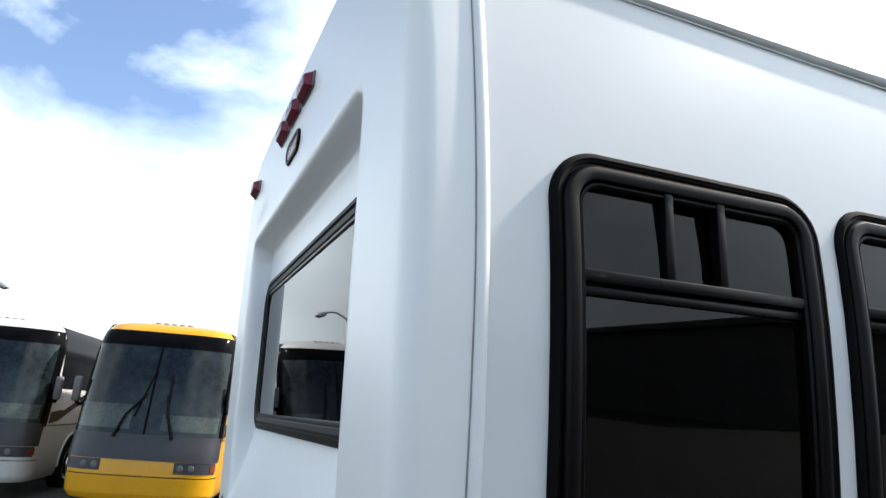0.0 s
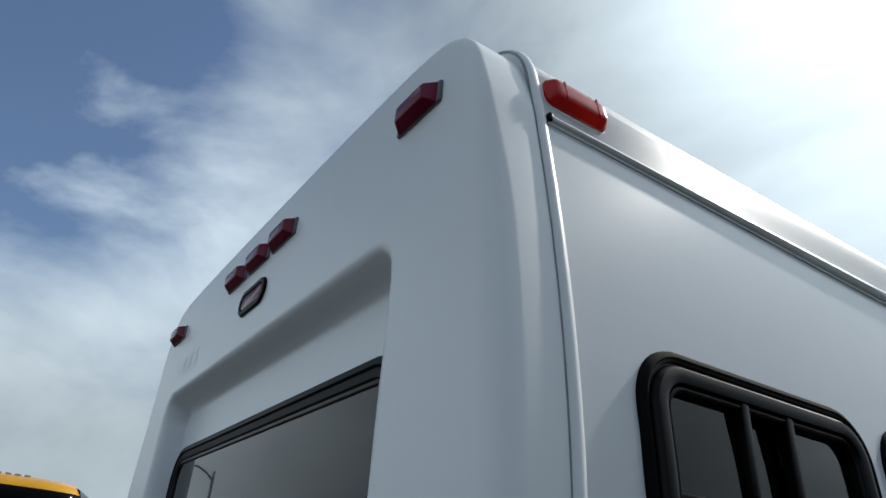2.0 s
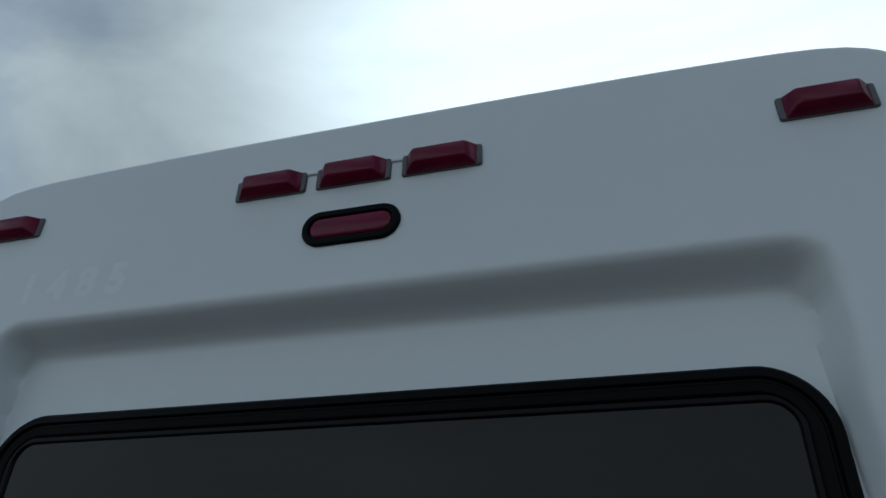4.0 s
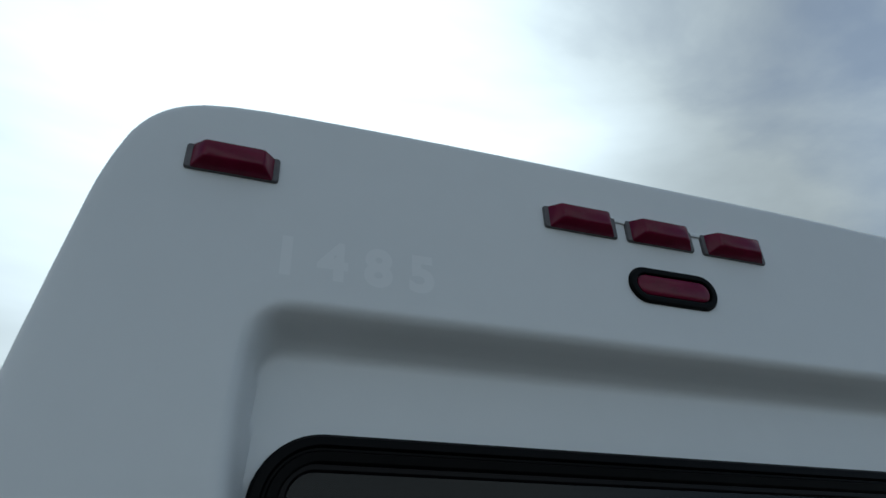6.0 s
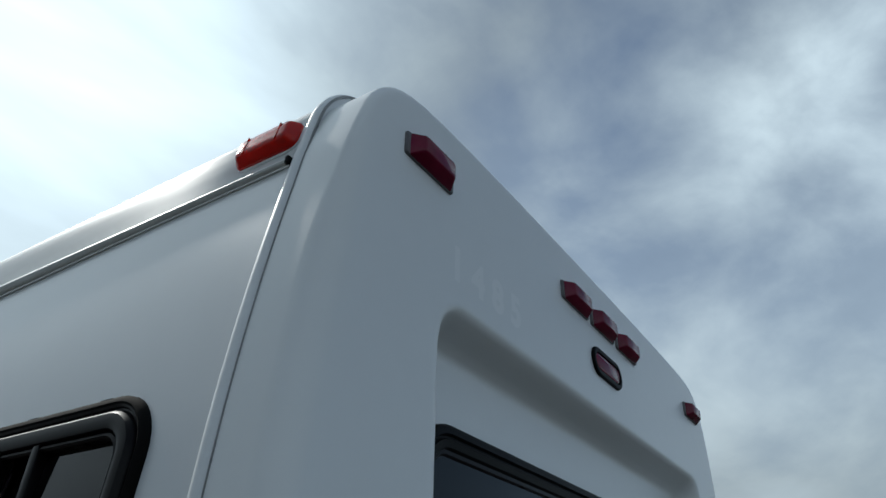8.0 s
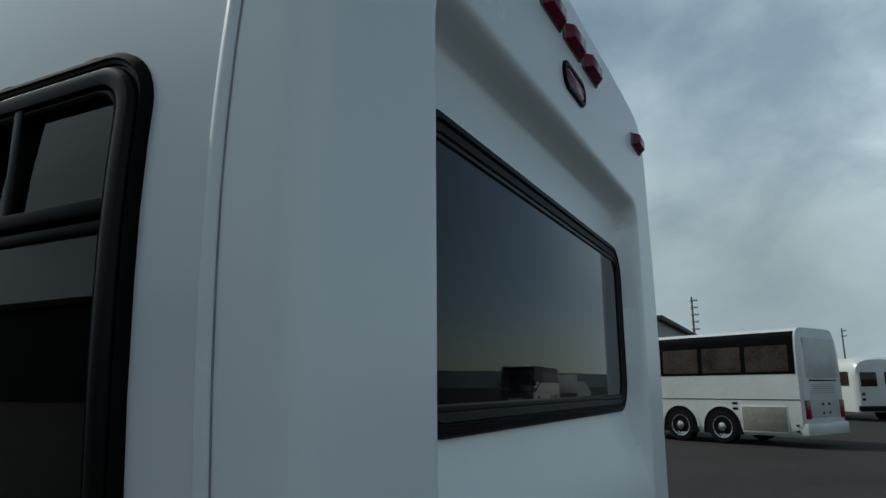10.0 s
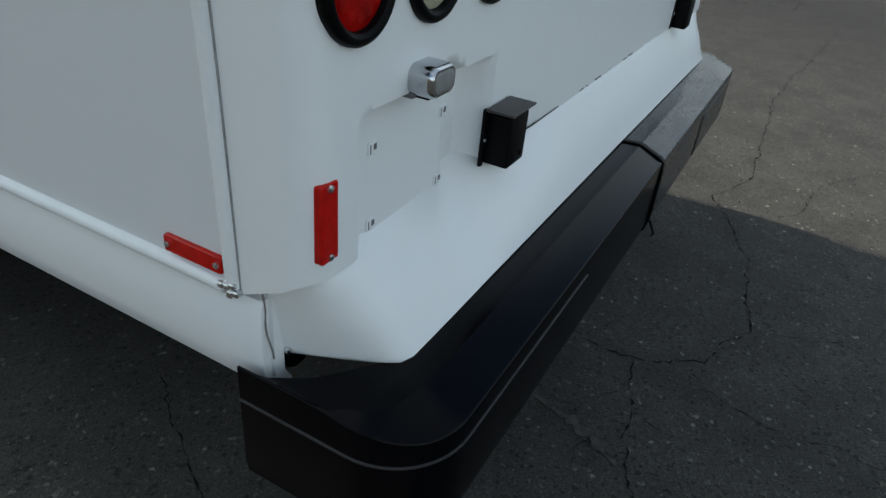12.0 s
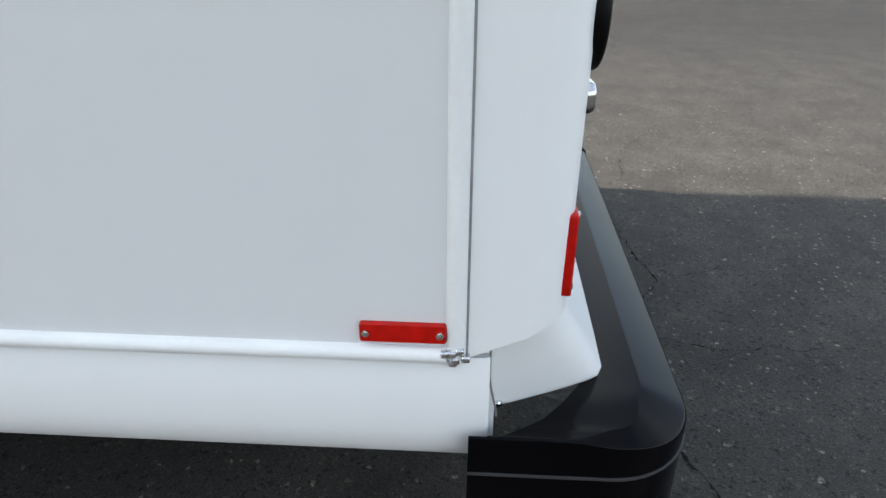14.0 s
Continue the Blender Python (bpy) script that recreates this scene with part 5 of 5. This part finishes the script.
        rows = [[bm.verts.new((x, s * (y0(z) + d), z)) for x, z in poly] for d in (-0.03, 0.011)]
        bm.faces.new(rows[1])
        for i in range(5):
            bm.faces.new((rows[0][i], rows[0][(i + 1) % 5], rows[1][(i + 1) % 5], rows[1][i]))
        part("driver_window", bm, BLACKGLASS, c, "black side glass sloping down beside the driver")
        bm = bmesh.new()
        loops = [[(x, s * (1.278 + d), z) for d, z in ((-0.01, 1.36), (0.012, 1.362), (0.012, 1.385), (-0.01, 1.39))] for x in (-COACH_L + 0.1, -0.75)]
        loft(bm, loops)
        part("belt_line", bm, STRIPE, c)
        # radiator grille
        bm = bmesh.new()
        add_box(bm, -COACH_L + 0.5, -COACH_L + 1.95, *sorted((s * 1.26, s * 1.292)), 0.4, 1.2, bevel=0.006)
        g = part("grille_frame", bm, paint, c)
        bm = bmesh.new()
        add_box(bm, -COACH_L + 0.53, -COACH_L + 1.92, *sorted((s * 1.28, s * 1.297)), 0.44, 1.16, bevel=0.003)
        part("grille", bm, GRILLE, g, "grey-brown mesh radiator grille")
        for z in (1.06, 1.22):
            bm = bmesh.new()
            add_box(bm, -COACH_L + 2.05, -COACH_L + 2.23, *sorted((s * 1.27, s * 1.29)), z, z + 0.07, bevel=0.005)
            part("vent_slot", bm, FRAME, c)
        for z in (0.45, 0.62):
            bm = bmesh.new()
            add_box(bm, -COACH_L + 0.2, -COACH_L + 0.3, *sorted((s * 1.27, s * 1.29)), z, z + 0.05, bevel=0.005)
            part("side_lamp", bm, FRAME, c)
        for xw in (-COACH_L + 2.63, -COACH_L + 4.15, -2.4):
            # dark panel in place of the arch's shaded hollow, with a pale lip
            N = 18
            arch = [(0.66 * math.cos(math.pi * i / N), 0.66 * math.sin(math.pi * i / N)) for i in range(N + 1)]
            bm = bmesh.new()
            loft(bm, [[(xw + u, s * yy, max(0.31, 0.5 + v)) for u, v in arch + [(-0.66, -0.2), (0.66, -0.2)]] for yy in (1.2, 1.2835)])
            a = part("wheel_arch", bm, DARK, c)
            bm = bmesh.new()
            loft(bm, [[(xw + u * k, s * yy, 0.5 + v * k) for u, v in arch] for k, yy in ((0.985, 1.27), (0.985, 1.296), (1.05, 1.296), (1.07, 1.27))], ring=False)
            part("arch_lip", bm, paint, a)
            P = lambda u, v, d, xw=xw, s=s: (xw + u, s * (1.29 + d), 0.52 + v)
            r = 0.52
            wh = part("wheel", lathe(P, [(r * 0.6, -0.28), (r * 0.94, -0.28), (r, -0.25), (r, -0.05), (r * 0.95, -0.008), (r * 0.86, 0.0), (r * 0.62, -0.005), (r * 0.6, -0.02)], 32, hollow=True), TYRE, c, "black coach tyre on a bright rim")
            part("rim", lathe(P, [(r * 0.64, -0.1), (r * 0.66, 0.0), (r * 0.6, -0.004), (r * 0.55, -0.05), (r * 0.3, -0.06), (r * 0.25, 0.02), (r * 0.12, 0.04)], 28), ALU, wh)
            for q in range(10):
                ca, sa = math.cos(q * math.pi / 5), math.sin(q * math.pi / 5)
                Q = lambda u, v, d, xw=xw, s=s, ca=ca, sa=sa: (xw + u + r * 0.44 * ca, s * (1.29 + d), 0.52 + v + r * 0.44 * sa)
                part("rim_hole", lathe(Q, [(0.03, -0.06), (0.03, -0.048), (0.015, -0.047)], 8), DARK, wh)
    # tail: engine door, lamps, bumper
    def tail(y0, y1, z0, z1, d0, d1, b=0.006):
        bm = bmesh.new()
        add_box(bm, -COACH_L - d1, -COACH_L + d0, y0, y1, z0, z1, bevel=b)
        return bm
    door = part("engine_door", tail(-0.88, 0.88, 0.85, 1.9, 0.02, 0.006), DIRTYWHITE if paint is COACHWHITE else paint, c, "dirty engine door with louvres")
    # black strip drawn in for the shadow line over the door
    part("door_shadow_line", tail(-0.85, 0.85, 1.905, 1.955, 0.02, 0.012, 0.004), FRAME, door)
    for k in range(5):
        part("louvre", tail(-0.7, 0.7, 1.55 + 0.065 * k, 1.57 + 0.065 * k, 0.02, 0.012, 0.003), GRILLE, door)
    for y in (-0.3, 0.1):
        part("latch", tail(y, y + 0.12, 1.2, 1.28, 0.02, 0.02), FRAME, door)
        part("latch", tail(y, y + 0.1, 0.95, 1.02, 0.02, 0.02), FRAME, door)
    part("rear_panel", tail(-1.0, 1.0, 2.0, 3.2, 0.03, 0.01, 0.02), DIRTYWHITE if paint is COACHWHITE else paint, c, "blank white panel where a rear window would be")
    for s in (-1, 1):
        part("tail_lamp", tail(*sorted((s * 0.92, s * 1.2)), 0.82, 1.36, 0.06, 0.02, 0.02), MAROON, c, "tall dark red tail lamp")
    bm = bmesh.new()
    add_box(bm, -COACH_L - 0.07, -COACH_L + 0.2, -1.26, 1.26, 0.34, 0.7, bevel=0.04, seg=3)
    part("rear_bumper", bm, paint, c, "white rear bumper")
    return c


G = ground_z(-12.0)
build_coach(pose(-11.15, -0.44, G + 0.015, -1.9, 0, -14.5), YELLOW, YELLOW, "yellow motor coach with a dark split windshield, facing the camera")
build_coach(pose(-13.4, -3.64, G + 0.12, -1.9, 0, -12), COACHWHITE, COACHWHITE, "white motor coach with dark windshield, parked beside the yellow one")
# the coach across the yard: its rear corner near (20.6, -0.83), side running away
_d = Vector((0.45, 0.893, 0)).normalized()
_n = Vector((0.893, -0.45, 0)).normalized()
_c = Vector((20.6, -0.83, 0)) + _n * 1.28 + _d * COACH_L
build_coach(pose(_c.x, _c.y, 0, 0, 0, math.degrees(math.atan2(_d.y, _d.x))), COACHWHITE, COACHWHITE, "white motor coach with dark windows seen from its rear corner")


# ---- far things ----
def build_school_bus(m, label):
    b = thing("old_bus", m, label, "bus")
    bm = bmesh.new()
    ring = [(-1.22, 0.45), (-1.25, 0.6), (-1.25, 2.3), (-1.22, 2.6), (-1.12, 2.85), (-0.95, 3.02), (-0.6, 3.14), (0, 3.18)]
    ring = ring + [(-y, z) for y, z in ring[-2::-1]]
    xs = ((0.0, 0.86), (0.1, 0.95), (0.35, 1.0), (4.0, 1.0), (9.0, 1.0))
    loft(bm, [[(x, y * k, 0.45 + (z - 0.45) * (k if z > 1.5 else 1)) for y, z in ring] for x, k in xs])
    part("body", bm, COACHWHITE, b)
    for s in (-1, 1):
        for k in range(8):
            bm = bmesh.new()
            add_box(bm, 0.6 + k, 1.42 + k, *sorted((s * 1.24, s * 1.262)), 1.75, 2.45, bevel=0.05)
            part("window", bm, COACHGLASS, b)
        for xw in (2.2, 7.6):
            P = lambda u, v, d, xw=xw, s=s: (xw + u, s * (1.262 + d), 0.48 + v)
            wh = part("wheel", lathe(P, [(0.28, -0.25), (0.46, -0.25), (0.48, -0.2), (0.48, -0.03), (0.44, 0.0), (0.3, 0.0)], 26), TYRE, b)
            part("rim", lathe(P, [(0.28, -0.02), (0.27, 0.006), (0.1, 0.01)], 20), ALU, wh)
        for y0, y1, z0, z1, mat in ((0.2, 1.0, 1.7, 2.4, COACHGLASS), (0.85, 1.02, 1.25, 1.4, MAROON), (0.85, 1.02, 1.0, 1.12, FRAME)):
            bm = bmesh.new()
            add_box(bm, -0.03, 0.08, *sorted((s * y0, s * y1)), z0, z1, bevel=0.02)
            part("rear_pane" if mat is COACHGLASS else "rear_lamp", bm, mat, b)
    bm = bmesh.new()
    add_box(bm, -0.2, 0.1, -1.2, 1.2, 0.5, 0.75, bevel=0.03)
    part("bumper", bm, FRAME, b)


def build_pole(x, y, h, arms):
    p = thing("utility_pole", pose(x, y, 0), "weathered wooden utility pole with short crossarms", "utility pole", "poles")
    bm = bmesh.new()
    tube(bm, [(0, 0, -0.5), (0, 0, h * 0.5), (0, 0, h)], [0.15, 0.13, 0.1], 10)
    part("pole", bm, WOOD, p)
    for k in range(arms):
        bm = bmesh.new()
        add_box(bm, -0.06, 0.06, -0.62, 0.2, h - 0.5 - 0.8 * k, h - 0.4 - 0.8 * k, bevel=0.01)
        a = part("crossarm", bm, WOOD, p)
        for yy in (-0.55, -0.3):
            P = lambda u, v, d, yy=yy, k=k: (u, yy + v, h - 0.4 - 0.8 * k + d)
            part("insulator", lathe(P, [(0.05, 0), (0.06, 0.08), (0.03, 0.14)], 8), STEEL, a)


def build_street_lamp():
    x, y = -29.2, -7.9
    g = ground_z(x, y)
    p = thing("street_lamp", pose(x, y, g), "grey steel street lamp with a curved arm", "street lamp")
    bm = bmesh.new()
    tube(bm, [(0, 0, -0.3), (0, 0, 3.0), (0, 0, 6.1)], [0.1, 0.085, 0.06], 10)
    part("pole", bm, STEEL, p)
    bm = bmesh.new()
    tube(bm, [(0, 0, 5.7), (0, 0.3, 6.0), (0, 0.75, 6.22), (0, 1.15, 6.2), (0, 1.3, 6.12)], 0.04, 8)
    arm = part("arm", bm, STEEL, p)
    bm = bmesh.new()
    tube(bm, [(0, 1.2, 6.14), (0, 1.35, 6.08), (0, 1.62, 6.0), (0, 1.75, 5.97)], [0.05, 0.12, 0.13, 0.04], 10)
    part("lamp_head", bm, STEEL, arm)


def build_shed(x0, x1, y0, y1, h, mat, label, overhang=0.5):
    b = thing("warehouse", pose((x0 + x1) / 2, (y0 + y1) / 2, 0), label, "building", "far buildings")
    w, d = (x1 - x0) / 2, (y1 - y0) / 2
    part("wall", box(-w, w, -d, d, -1.0, h - 0.4), mat, b)
    bm = bmesh.new()
    add_box(bm, -w - overhang, w + overhang, -d - overhang, d + overhang, h - 0.4, h, bevel=0.05)
    part("roof", bm, DARKWALL, b, "dark flat roof with an overhang")
    for k in range(int(d * 2 / 6)):
        bm = bmesh.new()
        y = -d + 2 + 6 * k
        add_box(bm, -w - 0.06, -w + 0.05, y, y + 3.2, 0.0, 3.4, bevel=0.03)
        part("loading_door", bm, GREYMASK, b)


def build_truck(m, label):
    t = thing("box_truck", m, label, "truck")
    bm = bmesh.new()
    add_box(bm, -6.5, -1.6, -1.2, 1.2, 0.9, 3.3, bevel=0.05)
    part("box", bm, COACHWHITE, t)
    bm = bmesh.new()
    loft(bm, [[(x, y * k, z) for x, y, z in ((-1.6, -1.1, 0.5), (0.1, -1.1, 0.5), (0.15, -1.1, 1.2), (-0.1, -1.05, 1.5), (-0.55, -1.0, 2.4), (-1.6, -1.0, 2.5))] for k in (1, 0.3, -0.3, -1)])
    part("cab", bm, COACHWHITE, t)
    bm = bmesh.new()
    loft(bm, [[(-0.06, y, 1.52), (-0.5, y * 0.93, 2.3), (-0.46, y * 0.93, 2.32), (-0.02, y, 1.54)] for y in (-0.95, 0.95)])
    part("windshield", bm, COACHGLASS, t)
    for s in (-1, 1):
        for xw in (-0.5, -5.0):
            P = lambda u, v, d, xw=xw, s=s: (xw + u, s * (1.08 + d), 0.45 + v)
            part("wheel", lathe(P, [(0.2, -0.25), (0.45, -0.25), (0.45, 0.0), (0.2, 0.01)], 20), TYRE, t)
        bm = bmesh.new()
        add_box(bm, 0.1, 0.17, *sorted((s * 0.65, s * 1.0)), 0.8, 1.05, bevel=0.02)
        part("headlight", bm, CLEARLENS, t)


def build_hills():
    bm = bmesh.new()
    rng = random.Random(2)
    N = 180
    low, high = [], []
    for i in range(N + 1):
        a = 2 * math.pi * i / N
        r = 1500
        h = 14 + 12 * noise.noise(Vector((math.cos(a) * 3, math.sin(a) * 3, 0.4))) + 5 * noise.noise(Vector((math.cos(a) * 14, math.sin(a) * 14, 2.0)))
        h += 26 * smooth((math.cos(a + 0.6) - 0.3) / 0.7) * smooth((-math.sin(a)) * 2)
        low.append((r * math.cos(a), r * math.sin(a), -20))
        high.append((r * 1.03 * math.cos(a), r * 1.03 * math.sin(a), max(5, h)))
    loft(bm, [low, high], ring=False)
    ob = part("backdrop", bm, HILL, fix=False)
    tagged(ob, "low hazy hills on the horizon", "hills", kind="structure")


build_school_bus(pose(38.5, -4.6, 0, 0, 0, 25), "old white bus with a rounded roof, parked far off")
build_pole(78, 8.4, 11.6, 6)
build_pole(120, -8.6, 10.4, 2)
build_street_lamp()
build_shed(55, 80, 8.6, 50, 7.4, CONCRETE, "grey warehouse with a dark flat roof")
build_shed(20.5, 34, 23.0, 44, 6.0, DARKWALL, "dark low building beside the yard")
build_shed(-40, -22, 24, 60, 5.4, DARKWALL, "dark low building behind the coaches")
build_truck(pose(88, -23.0, 0, 0, 0, 75), "white box truck facing the yard, far off")
build_coach(pose(46, -17.5, 0, 0, 0, 172), COACHWHITE, COACHWHITE, "white motor coach with dark windows at the yard's far side")
build_hills()
